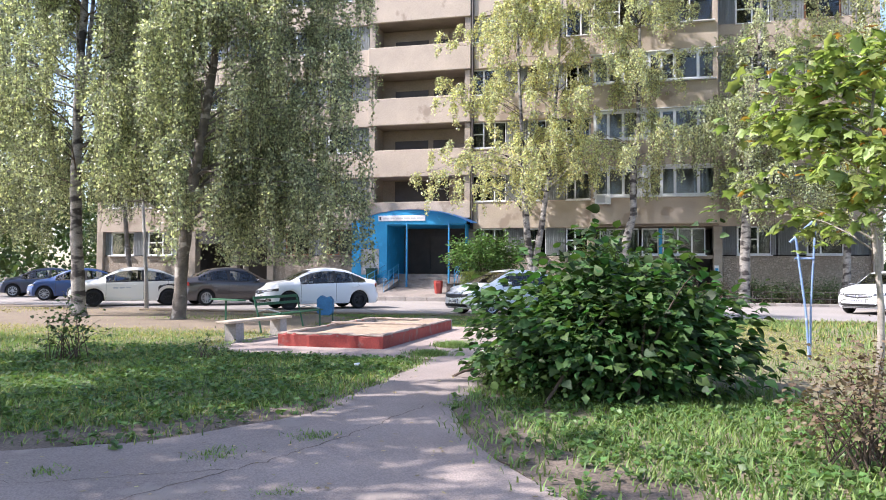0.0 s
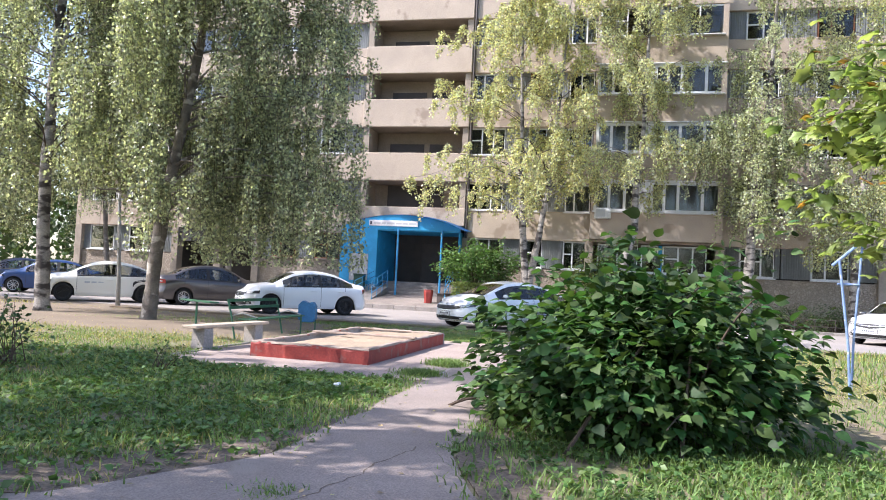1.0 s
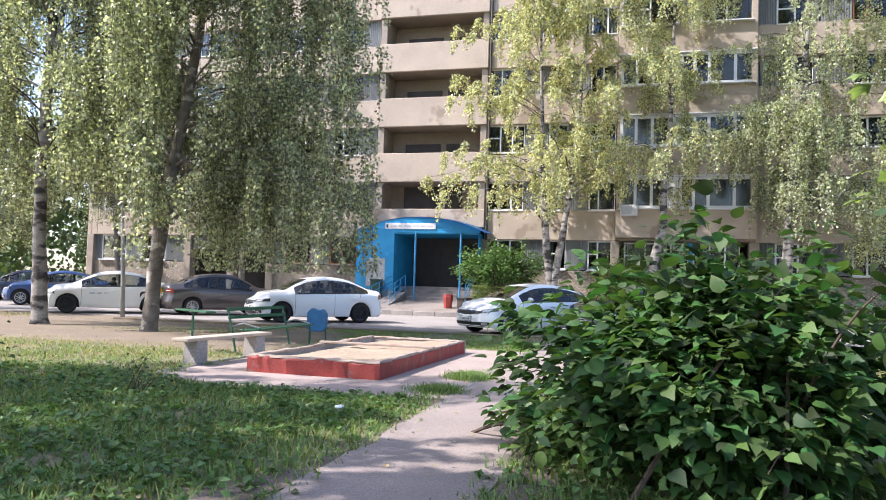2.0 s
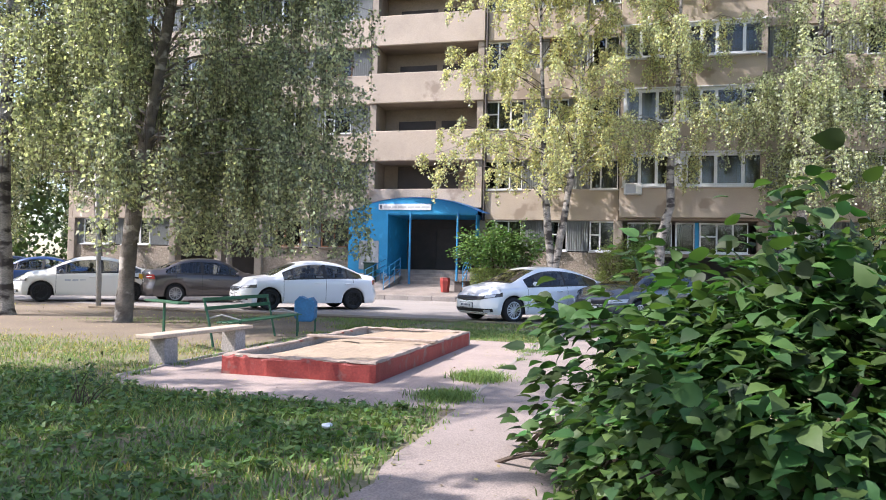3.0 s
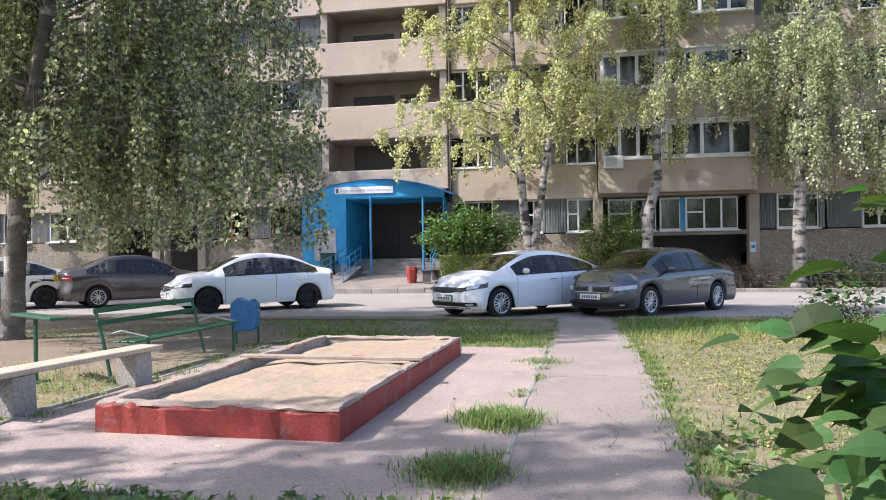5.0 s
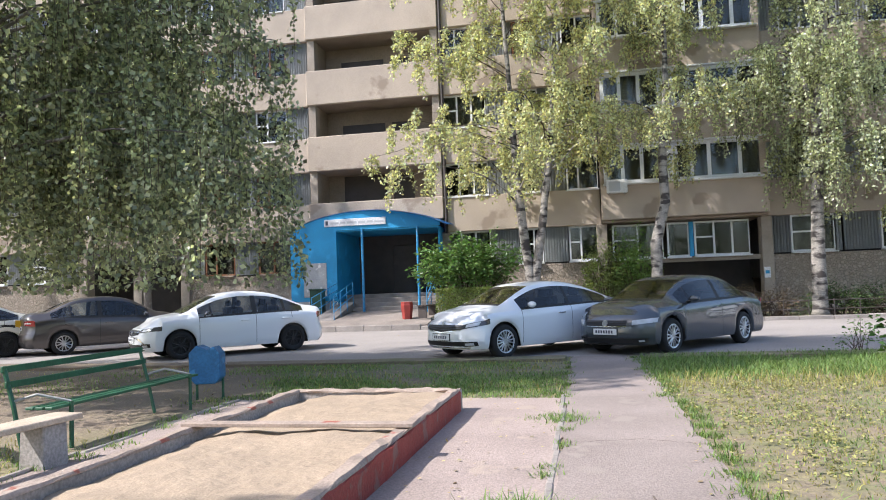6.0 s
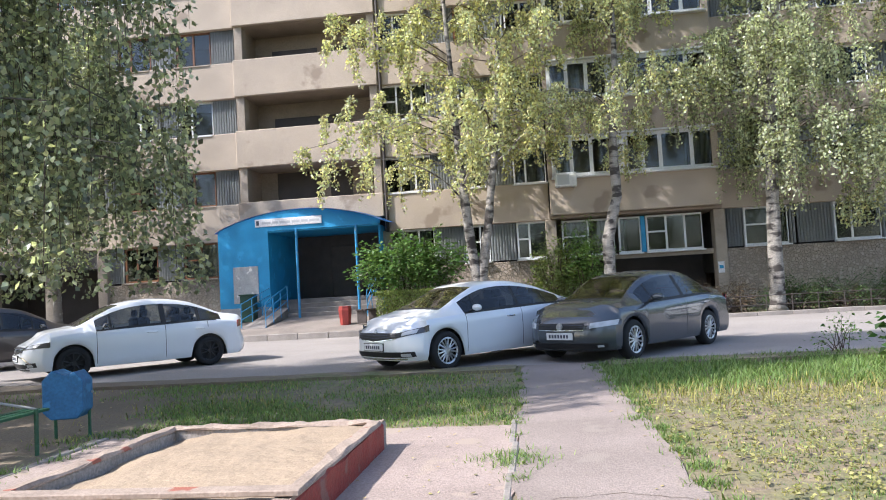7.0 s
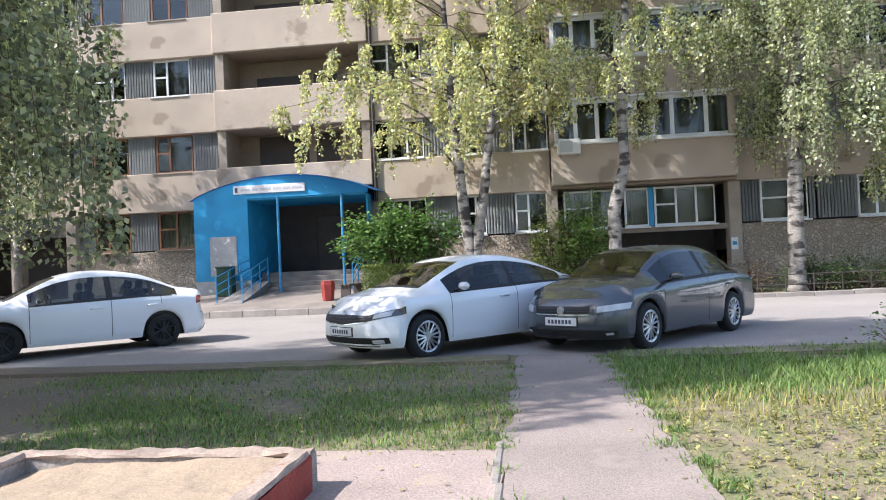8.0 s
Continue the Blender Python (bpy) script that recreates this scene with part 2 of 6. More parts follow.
def ground_material():
    """Soil, dry patches and low turf, set out by place: turf near the walk, bare trodden soil under the trees."""
    m = bpy.data.materials.new("yard_soil")
    m.use_nodes = True
    n, l = m.node_tree.nodes, m.node_tree.links
    b = n["Principled BSDF"]
    b.inputs["Roughness"].default_value = 0.96
    tc = n.new("ShaderNodeTexCoord")

    def nz(s, d=5.0):
        t = n.new("ShaderNodeTexNoise")
        t.inputs["Scale"].default_value, t.inputs["Detail"].default_value = s, d
        l.new(tc.outputs["Object"], t.inputs["Vector"])
        return t.outputs["Fac"]

    def rng(v, a, c):
        r = n.new("ShaderNodeMapRange")
        r.inputs["From Min"].default_value, r.inputs["From Max"].default_value = a, c
        l.new(v, r.inputs["Value"])
        return r.outputs["Result"]

    def mix(f, a, c):
        x = n.new("ShaderNodeMix")
        x.data_type = "RGBA"
        l.new(f, x.inputs[0])
        for sock, v in ((x.inputs[6], a), (x.inputs[7], c)):
            if isinstance(v, tuple):
                sock.default_value = (*v, 1)
            else:
                l.new(v, sock)
        return x.outputs[2]

    soil = mix(rng(nz(1.1), 0.35, 0.65), (0.19, 0.145, 0.112), (0.26, 0.20, 0.15))
    soil = mix(rng(nz(45.0, 2.0), 0.35, 0.7), soil, (0.16, 0.125, 0.095))
    # trodden bare where the old trees stand
    xyz = n.new("ShaderNodeSeparateXYZ")
    l.new(tc.outputs["Object"], xyz.inputs[0])
    bare = n.new("ShaderNodeMath")
    bare.operation = "MULTIPLY"
    l.new(rng(xyz.outputs["Y"], 16.2, 18.2), bare.inputs[0])
    l.new(rng(xyz.outputs["X"], 4.0, 2.2), bare.inputs[1])
    keep = n.new("ShaderNodeMath")
    keep.operation = "MULTIPLY_ADD"
    keep.inputs[1].default_value, keep.inputs[2].default_value = -0.85, 1.0
    l.new(bare.outputs[0], keep.inputs[0])

    def times(v):
        q = n.new("ShaderNodeMath")
        q.operation = "MULTIPLY"
        l.new(v, q.inputs[0])
        l.new(keep.outputs[0], q.inputs[1])
        return q.outputs[0]

    dry = mix(times(rng(nz(9.0), 0.38, 0.72)), soil, (0.29, 0.245, 0.135))
    turf = mix(times(rng(nz(2.2), 0.40, 0.75)), dry, (0.13, 0.15, 0.06))
    l.new(turf, b.inputs["Base Color"])
    bp = n.new("ShaderNodeBump")
    bp.inputs["Strength"].default_value = 0.7
    bp.inputs["Distance"].default_value = 0.03
    l.new(nz(25.0), bp.inputs["Height"])
    l.new(bp.outputs["Normal"], b.inputs["Normal"])
    return m


M["ground"] = ground_material()


def rubble_material():
    """Facing of small rough stones set in mortar."""
    m = material("rubble_facing", (0.34, 0.29, 0.24), 0.95)
    n, l = m.node_tree.nodes, m.node_tree.links
    b = n["Principled BSDF"]
    tc = n.new("ShaderNodeTexCoord")
    v = n.new("ShaderNodeTexVoronoi")
    v.inputs["Scale"].default_value = 9.0
    l.new(tc.outputs["Object"], v.inputs["Vector"])
    r = n.new("ShaderNodeValToRGB")
    r.color_ramp.elements[0].color, r.color_ramp.elements[1].color = (0.33, 0.275, 0.22, 1), (0.47, 0.40, 0.33, 1)
    l.new(v.outputs["Color"], r.inputs["Fac"])
    e = n.new("ShaderNodeTexVoronoi")
    e.feature = "DISTANCE_TO_EDGE"
    e.inputs["Scale"].default_value = 9.0
    l.new(tc.outputs["Object"], e.inputs["Vector"])
    mr = n.new("ShaderNodeMapRange")
    mr.inputs["From Max"].default_value = 0.12
    l.new(e.outputs["Distance"], mr.inputs["Value"])
    x = n.new("ShaderNodeMix")
    x.data_type = "RGBA"
    x.inputs[6].default_value = (0.29, 0.24, 0.195, 1)
    l.new(mr.outputs["Result"], x.inputs[0])
    l.new(r.outputs["Color"], x.inputs[7])
    l.new(x.outputs[2], b.inputs["Base Color"])
    bp = n.new("ShaderNodeBump")
    bp.inputs["Strength"].default_value, bp.inputs["Distance"].default_value = 1.0, 0.04
    l.new(mr.outputs["Result"], bp.inputs["Height"])
    l.new(bp.outputs["Normal"], b.inputs["Normal"])
    return m


M["plinth"] = rubble_material()


# ---- building blocks ----
def mesh_of(name, bm, mat):
    me = bpy.data.meshes.new(name)
    bm.to_mesh(me)
    bm.free()
    me.materials.append(M[mat])
    return me


def smooth(me):
    me.polygons.foreach_set("use_smooth", [True] * len(me.polygons))
    return me


def part(name, bm, mat, parent, label="", soft=False, kind=""):
    """Links a bmesh (or a finished mesh) as one mesh object under a thing or a part."""
    me = bm if isinstance(bm, bpy.types.Mesh) else mesh_of(name, bm, mat)
    if soft:
        smooth(me)
    ob = new(name, me)
    ob.parent = parent
    return tagged(ob, label=label, kind=kind)


def solo(name, bm, mat, label, category, kind="", group="", soft=False):
    me = bm if isinstance(bm, bpy.types.Mesh) else mesh_of(name, bm, mat)
    if soft:
        smooth(me)
    return tagged(new(name, me), label, category, group, kind)


def thing(name, label, category, m=None, group="", kind=""):
    ob = new(name)
    if m is not None:
        ob.matrix_basis = m
    return tagged(ob, label, category, group, kind)


def box(bm, a, c, bevel=0.0):
    """A box between two corners, with bevelled edges if asked."""
    x0, y0, z0 = a
    x1, y1, z1 = c
    r = bmesh.ops.create_cube(bm, size=1.0, matrix=Matrix.Translation(((x0 + x1) / 2, (y0 + y1) / 2, (z0 + z1) / 2)) @ Matrix.Diagonal((abs(x1 - x0), abs(y1 - y0), abs(z1 - z0), 1)))
    if bevel:
        es = list({e for v in r["verts"] for e in v.link_edges})
        bmesh.ops.bevel(bm, geom=es, offset=bevel, segments=1, affect="EDGES")
    return bm


def bx(a, c, bevel=0.0):
    return box(bmesh.new(), a, c, bevel)


def tube(bm, pts, radii, sides=8, cap=True):
    """A tapered tube along points."""
    pts = [Vector(p) for p in pts]
    if isinstance(radii, (int, float)):
        radii = [radii] * len(pts)
    rings = []
    for i, p in enumerate(pts):
        d = (pts[min(i + 1, len(pts) - 1)] - pts[max(i - 1, 0)]).normalized()
        u = d.orthogonal().normalized() if abs(d.z) < 0.95 else Vector((1, 0, 0)) - d * d.x
        u.normalize()
        v = d.cross(u)
        rings.append([bm.verts.new(p + (u * math.cos(k * math.tau / sides) + v * math.sin(k * math.tau / sides)) * radii[i]) for k in range(sides)])
    for a, c in zip(rings, rings[1:]):
        for k in range(sides):
            bm.faces.new((a[k], a[(k + 1) % sides], c[(k + 1) % sides], c[k]))
    if cap:
        bm.faces.new(rings[0][::-1])
        bm.faces.new(rings[-1])
    return bm


def tb(pts, radii, sides=8):
    return tube(bmesh.new(), pts, radii, sides)


def extrude_poly(pts, z0, z1, bm=None):
    """A prism over a polygon in the plan."""
    bm = bm or bmesh.new()
    lo = [bm.verts.new((x, y, z0)) for x, y in pts]
    hi = [bm.verts.new((x, y, z1)) for x, y in pts]
    k = len(pts)
    bm.faces.new(hi)
    bm.faces.new(lo[::-1])
    for i in range(k):
        bm.faces.new((lo[i], lo[(i + 1) % k], hi[(i + 1) % k], hi[i]))
    bmesh.ops.recalc_face_normals(bm, faces=bm.faces)
    return bm


def raw_mesh(name, verts, faces_per, mat):
    """A mesh of many small equal polygons from an array (n, k, 3)."""
    n, k, _ = verts.shape
    me = bpy.data.meshes.new(name)
    me.vertices.add(n * k)
    me.vertices.foreach_set("co", verts.reshape(-1).astype(np.float32))
    per = np.asarray(faces_per)
    f, s = per.shape
    idx = (np.arange(n)[:, None, None] * k + per[None]).reshape(-1)
    me.loops.add(len(idx))
    me.loops.foreach_set("vertex_index", idx.astype(np.int32))
    me.polygons.add(n * f)
    me.polygons.foreach_set("loop_start", (np.arange(n * f) * s).astype(np.int32))
    me.update(calc_edges=True)
    me.materials.append(M[mat])
    return me

# ---- ground ----
PATH_L, PATH_R = 7.15, 8.35
ROAD_Y0, ROAD_Y1 = 25.0, 35.4
rng = np.random.default_rng(7)


def ground_sheet():
    """One sheet to the horizon, gently uneven near the walk."""
    xs = np.concatenate([[-900, -300, -120, -60], np.arange(-40, 40.1, 1.0), [60, 120, 300, 900]])
    ys = np.concatenate([[-900, -300, -120, -60, -30], np.arange(-10, 46.1, 1.0), [60, 120, 300, 900]])
    bm = bmesh.new()
    grid = [[bm.verts.new((x, y, -0.002 - 0.012 * (noise.noise((x * 0.35, y * 0.35, 3)) + 1) / 2)) for x in xs] for y in ys]
    for j in range(len(ys) - 1):
        for i in range(len(xs) - 1):
            bm.faces.new((grid[j][i], grid[j][i + 1], grid[j + 1][i + 1], grid[j + 1][i]))
    return bm


solo("ground", ground_sheet(), "ground", "trodden brown soil with patches of dry turf", "ground", "structure", soft=True)


def wavy(pts, step=0.5, amp=0.05, seed=0):
    """A closed outline cut into short pieces, with ragged edges."""
    out = []
    for i, (x, y) in enumerate(pts):
        x2, y2 = pts[(i + 1) % len(pts)]
        d = math.hypot(x2 - x, y2 - y)
        k = max(1, int(d / step))
        for j in range(k):
            f = j / k
            px, py = x + (x2 - x) * f, y + (y2 - y) * f
            nx, ny = -(y2 - y) / d, (x2 - x) / d
            w = amp * noise.noise((px * 1.7, py * 1.7, seed)) * 2
            out.append((px + nx * w, py + ny * w))
    return out


def flat_sheet(outline, z0, z1):
    bm = extrude_poly(outline, z0, z1)
    bmesh.ops.triangulate(bm, faces=[f for f in bm.faces if len(f.verts) > 4])
    return bm


# the road along the house, the path down to it, the slab round the sandpit
solo("road", flat_sheet([(-120, ROAD_Y0 + 0.3), (-12, ROAD_Y0 + 1.5), (0, ROAD_Y0 + 0.25), (7, ROAD_Y0), (9, ROAD_Y0 - 0.2), (20, ROAD_Y0 + 0.6), (120, ROAD_Y0 + 0.6), (120, ROAD_Y1), (-120, ROAD_Y1)], -0.2, 0.004), "road",
     "pale worn asphalt yard road with patches", "road", "structure")
solo("path", flat_sheet(wavy([(PATH_L, ROAD_Y0 - 0.1), (PATH_L - 0.05, 11.6), (7.1, 8.9), (6.35, 7.5), (5.4, 6.9), (4.0, 6.6), (-6, 6.0), (-6, 3.6), (4, 3.9), (7.2, 3.2), (7.6, -8), (10.3, -8), (10.1, 6.0), (9.3, 7.3), (8.75, 8.1), (8.3, 9.4), (8.25, 11.5), (PATH_R, ROAD_Y0 - 0.1)], 0.35, 0.05, 1), -0.2, 0.0095), "asphalt_path",
     "cracked grey asphalt footpath leading to the road", "path", "structure")
solo("pavement_slab", flat_sheet(wavy([(3.05, 13.55), (4.2, 13.2), (6.0, 13.15), (7.14, 13.3), (7.13, 19.9), (2.85, 19.9)], 0.4, 0.05, 5), -0.2, 0.006), "slab",
     "sandy concrete slab round the sandpit", "pavement", "structure")

# the lawns stand a little proud of the road
for x0, x1 in ((-6.0, 7.05), (8.45, 18.0)):
    solo("verge", flat_sheet(wavy([(x0, 24.2), (x1, 24.2), (x1, 24.78), (x0, 24.85)], 0.3, 0.06, 9), -0.2, 0.045), "ground", "low earth verge along the road", "ground", "structure")


def crack(pts, w, seed):
    """A wandering open joint, filled with soil."""
    bm = bmesh.new()
    prev = None
    gen = random.Random(seed)
    for (x0, y0), (x1, y1) in zip(pts, pts[1:]):
        k = max(2, int(math.hypot(x1 - x0, y1 - y0) / 0.07))
        d = math.hypot(x1 - x0, y1 - y0)
        nx, ny = -(y1 - y0) / d, (x1 - x0) / d
        for i in range(k):
            f = i / k
            o = 0.05 * noise.noise((x0 + f * 9, y0 + f * 7, seed)) + gen.uniform(-0.008, 0.008)
            ww = w * gen.uniform(0.25, 1.2)
            c = (x0 + (x1 - x0) * f + nx * o, y0 + (y1 - y0) * f + ny * o)
            cur = [bm.verts.new((c[0] + nx * ww, c[1] + ny * ww, 0.0112)), bm.verts.new((c[0] - nx * ww, c[1] - ny * ww, 0.0112))]
            if prev:
                bm.faces.new((prev[0], prev[1], cur[1], cur[0]))
            prev = cur
    return bm


for k, (pts, w) in enumerate(((((7.1, 6.2), (7.5, 7.2), (7.75, 8.1), (8.0, 9.6)), 0.008), (((5.2, 6.2), (6.4, 6.4), (7.4, 7.0)), 0.005), (((7.75, 14.4), (7.9, 15.2), (7.7, 15.9)), 0.006),
                              (((8.2, 5.4), (8.7, 6.3), (9.4, 6.7)), 0.005), (((7.2, 17.4), (7.8, 17.5), (8.35, 17.3)), 0.006))):
    solo("path_crack", crack(pts, w, k), "soil", "soil-filled crack across the asphalt path", "crack", "structure")

# ---- the apartment house ----
FY = 40.0                     # face of the wall panels
STOREY, SILL, WIN_H = 2.8, 2.27, 1.38
FLOORS = 9
COLS = [-20.4, -14.2, -9.3, -3.5, 2.1, 8.3, 14.3, 21.2]
house = thing("apartment_building", "nine-storey apartment house of brown aggregate panels", "building")


def window_mesh(w, h, sashes, frame=0.07):
    """Frame bars of a window in its own plane, lower left corner at the origin; x along the wall."""
    bm = bmesh.new()
    d = 0.07
    box(bm, (0, 0, 0), (w, d, frame))
    box(bm, (0, 0, h - frame), (w, d, h))
    x = 0.0
    for i in range(len(sashes) + 1):
        box(bm, (max(0, x - frame / 2), -0.006, frame), (min(w, x + frame / 2 + (frame / 2 if i == 0 else 0)), d, h - frame))
        if i < len(sashes):
            x += sashes[i] * w
    return bm


def glass_mesh(w, h):
    return bx((0.03, 0.030, 0.03), (w - 0.03, 0.036, h - 0.03))


cache = {}


def shared(key, build, mat):
    if (key, mat) not in cache:
        cache[(key, mat)] = mesh_of(key[0], build(), mat)
    return cache[(key, mat)]


def add_window(x, z, w, h, sashes, colour, rnd, y=FY + 0.22, bar=0.07):
    """A window with frame, pane, sill, and what shows behind it."""
    win = new("window")
    win.parent = house
    win.location = (x, y, z)
    w = round(w, 2)
    part("frame", shared(("frame", w, h, tuple(sashes), bar), lambda: window_mesh(w, h, sashes, bar), colour), colour, win)
    part("pane", shared(("pane", w, h), lambda: glass_mesh(w, h), "pane"), "pane", win).visible_shadow = False
    part("sill", shared(("sill", w), lambda: bx((-0.04, -0.26, -0.06), (w + 0.04, 0.0, -0.005), 0.01), "white" if colour == "white" else "panel_edge"), "white", win)
    # a transom over a small vent sash
    if rnd.random() < 0.5 and h > 1.0:
        s = sashes[0] * w
        part("transom", shared(("transom", round(s, 2), h), lambda: bx((0.03, 0.0, h * 0.52), (s, 0.05, h * 0.52 + 0.06)), colour), colour, win)
    if rnd.random() < 0.55:
        cw = round(w * rnd.choice((0.3, 0.45, 0.9)), 2)
        c = part("curtain", shared(("curtain", cw, h), lambda: curtain_mesh(cw, h), "curtain"), "curtain", win)
        c.location = (rnd.choice((0.05, max(0.05, w - cw - 0.05))), 0.2, 0)
    return win


def curtain_mesh(w, h):
    bm = bmesh.new()
    k = max(6, int(w / 0.06))
    row = [(i * w / k, 0.03 * math.sin(i * 1.9), 0.0) for i in range(k + 1)]
    lo = [bm.verts.new((x, y, 0.02)) for x, y, _ in row]
    hi = [bm.verts.new((x, y, h - 0.02)) for x, y, _ in row]
    for i in range(k):
        bm.faces.new((lo[i], lo[i + 1], hi[i + 1], hi[i]))
    bmesh.ops.solidify(bm, geom=bm.faces[:], thickness=0.008)
    return bm


def corrugated(w, h):
    """A ribbed sheet, ribs upright."""
    bm = bmesh.new()
    pitch = 0.105
    pts = [(0.0, 0.0)]
    x = 0.0
    while x < w - 0.02:
        for dx, y in ((0.03, 0.0), (0.05, -0.009), (0.08, -0.009), (0.105, 0.0)):
            if x + dx < w:
                pts.append((x + dx, y))
        x += pitch
    pts.append((w, 0.0))
    lo = [bm.verts.new((px, py, 0)) for px, py in pts]
    hi = [bm.verts.new((px, py, h)) for px, py in pts]
    for i in range(len(pts) - 1):
        bm.faces.new((lo[i], lo[i + 1], hi[i + 1], hi[i]))
    bmesh.ops.solidify(bm, geom=bm.faces[:], thickness=-0.02)
    return bm


def add_corr(x, z, w, h, y=FY + 0.20):
    w = round(w, 2)
    c = part("corrugated_panel", shared(("corr", w, h), lambda: corrugated(w, h), "corr"), "corr", house)
    c.location = (x, y, z)


def spandrel(x0, x1, z0, z1, y=FY, mat="panel", name="wall_panel"):
    p = part(name, bx((0, 0, 0), (x1 - x0, 0.28, z1 - z0), 0.02), mat, house)
    p.location = (x0, y, z0)
    return p


# each bay's run between the columns: w a window, p a ribbed panel, with widths in metres
BANDS = {
    0: [("p", 0.5), ("w", 1.5), ("p", 0.9), ("w", 1.5), ("p", 1.4), ("p", 0.0)],
    1: [("w", 1.5), ("p", 0.8), ("w", 1.5), ("p", 0.9)],
    2: [("p", 0.75), ("w", 1.3), ("p", 1.05), ("w", 1.35), ("p", 1.0)],
    4: [("w", 1.75), ("p", 1.15), ("w", 0.9), ("p", 1.0), ("w", 1.2)],
    6: [("p", 0.8), ("w", 1.45), ("p", 0.25), ("p", 1.25), ("w", 1.5), ("p", 1.25)],
}
rnd = random.Random(11)
for fl in range(FLOORS):
    z = SILL + STOREY * fl
    top = z + WIN_H
    for bay in range(7):
        x0, x1 = COLS[bay], COLS[bay + 1]
        if bay in (3, 5):
            continue
        if bay == 1 and fl == 0:
            continue
        # wall panel above the window band
        spandrel(x0 + 0.012, x1 - 0.012, top, z + STOREY)
        run = [list(s) for s in BANDS[bay] if s[1] > 0]
        total = sum(s[1] for s in run)
        k = (x1 - x0 - 0.1) / total
        x = x0 + 0.05
        for kind_, w in run:
            w *= k
            if kind_ == "p":
                add_corr(x + 0.02, z, w - 0.04, WIN_H)
            else:
                wood = (bay == 2 and fl in (0, 1)) or (rnd.random() < 0.22 and fl > 2)
                sash = rnd.choice(([0.5, 0.5], [0.38, 0.62], [0.62, 0.38])) if w < 1.6 else [0.34, 0.33, 0.33]
                add_window(x, z, w, WIN_H, sash, "wood_frame" if wood else "white", rnd)
            x += w
        # rooms behind, coloured dark for indoor shade: floor slab edge and back wall give the windows depth
    part("floor_slab", bx((COLS[0], FY + 0.30, top + 0.2), (COLS[-1], FY + 5.0, top + 0.42)), "room_shade", house)
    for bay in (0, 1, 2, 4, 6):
        part("room_wall", bx((COLS[bay], FY + 2.6, z - 0.8), (COLS[bay + 1], FY + 2.7, top + 0.2)), "room_shade", house)
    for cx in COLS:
        part("partition", bx((cx - 0.08, FY + 0.3, z - 0.9), (cx + 0.08, FY + 5.0, top + 0.2)), "room_shade", house)

# plinth below the first windows, with columns standing proud
for bay in (0, 2, 4, 6):
    spandrel(COLS[bay] + 0.18, COLS[bay + 1] - 0.18, -0.2, SILL - 0.06, FY + 0.12, "plinth", "plinth_wall")
for i, cx in enumerate(COLS):
    part("column", bx((cx - 0.2, FY - 0.04, -0.2), (cx + 0.2, FY + 0.5, SILL + WIN_H), 0.02), "panel_edge", house)
# open entrance bay; back wall and lintel coloured dark for the shade inside
part("entrance_back_wall", bx((COLS[1], FY + 2.2, -0.2), (COLS[2], FY + 2.4, SILL + WIN_H)), "dark_brown_and_shade", house)
part("entrance_lintel", bx((COLS[1] + 0.2, FY + 0.05, SILL + 0.65), (COLS[2] - 0.2, FY + 0.3, SILL + WIN_H)), "room_shade", house)
spandrel(COLS[1] + 0.012, COLS[2] - 0.012, SILL + WIN_H, SILL + STOREY)
part("entrance_pier", bx((-11.9, FY + 0.2, -0.2), (-11.5, FY + 0.6, SILL + 0.65)), "panel_edge", house)

# the loggia bay: parapets, side fins, back wall with door and window
lx0, lx1 = COLS[3], COLS[4]
for fl in range(1, FLOORS):
    z = SILL + STOREY * fl
    bal = new("balcony")
    bal.parent = house
    zt = z + 0.03
    zb = z - STOREY + WIN_H + (0.55 if fl == 1 else 0)
    part("parapet", bx((lx0 - 0.06, FY - 0.16, zb), (lx1 + 0.02, FY + 0.02, zt), 0.025), "panel", bal)
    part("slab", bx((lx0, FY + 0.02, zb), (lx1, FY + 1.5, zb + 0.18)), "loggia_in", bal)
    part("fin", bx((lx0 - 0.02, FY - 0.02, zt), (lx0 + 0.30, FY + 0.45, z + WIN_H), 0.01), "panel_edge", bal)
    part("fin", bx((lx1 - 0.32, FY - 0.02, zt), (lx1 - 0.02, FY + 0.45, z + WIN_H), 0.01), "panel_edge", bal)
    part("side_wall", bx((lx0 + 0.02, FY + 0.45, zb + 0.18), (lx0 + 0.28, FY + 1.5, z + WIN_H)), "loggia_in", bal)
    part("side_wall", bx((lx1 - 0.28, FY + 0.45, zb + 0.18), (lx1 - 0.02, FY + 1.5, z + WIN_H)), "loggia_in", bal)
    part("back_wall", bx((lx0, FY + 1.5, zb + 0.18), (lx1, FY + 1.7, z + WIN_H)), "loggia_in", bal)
    part("door", bx((lx0 + 3.2, FY + 1.44, zb + 0.18), (lx0 + 4.1, FY + 1.495, zb + 2.2), 0.01), "dark_brown_and_shade", bal)
    # a dark slab stands in for the shaded window opening
    part("window_opening", bx((lx0 + 1.0, FY + 1.44, zb + 1.0), (lx0 + 2.9, FY + 1.495, zb + 2.2), 0.01), "dark_brown_and_shade", bal)
part("roof_slab", bx((COLS[0] - 0.2, FY - 0.3, SILL + STOREY * (FLOORS - 1) + WIN_H + 1.42), (COLS[-1] + 0.2, FY + 13, SILL + STOREY * FLOORS + 0.35), 0.03), "panel_edge", house)
part("rain_pipe", tb([(lx1 + 0.12, FY - 0.08, 3.6), (lx1 + 0.12, FY - 0.08, 26)], 0.06), "dark_brown_and_shade", house)
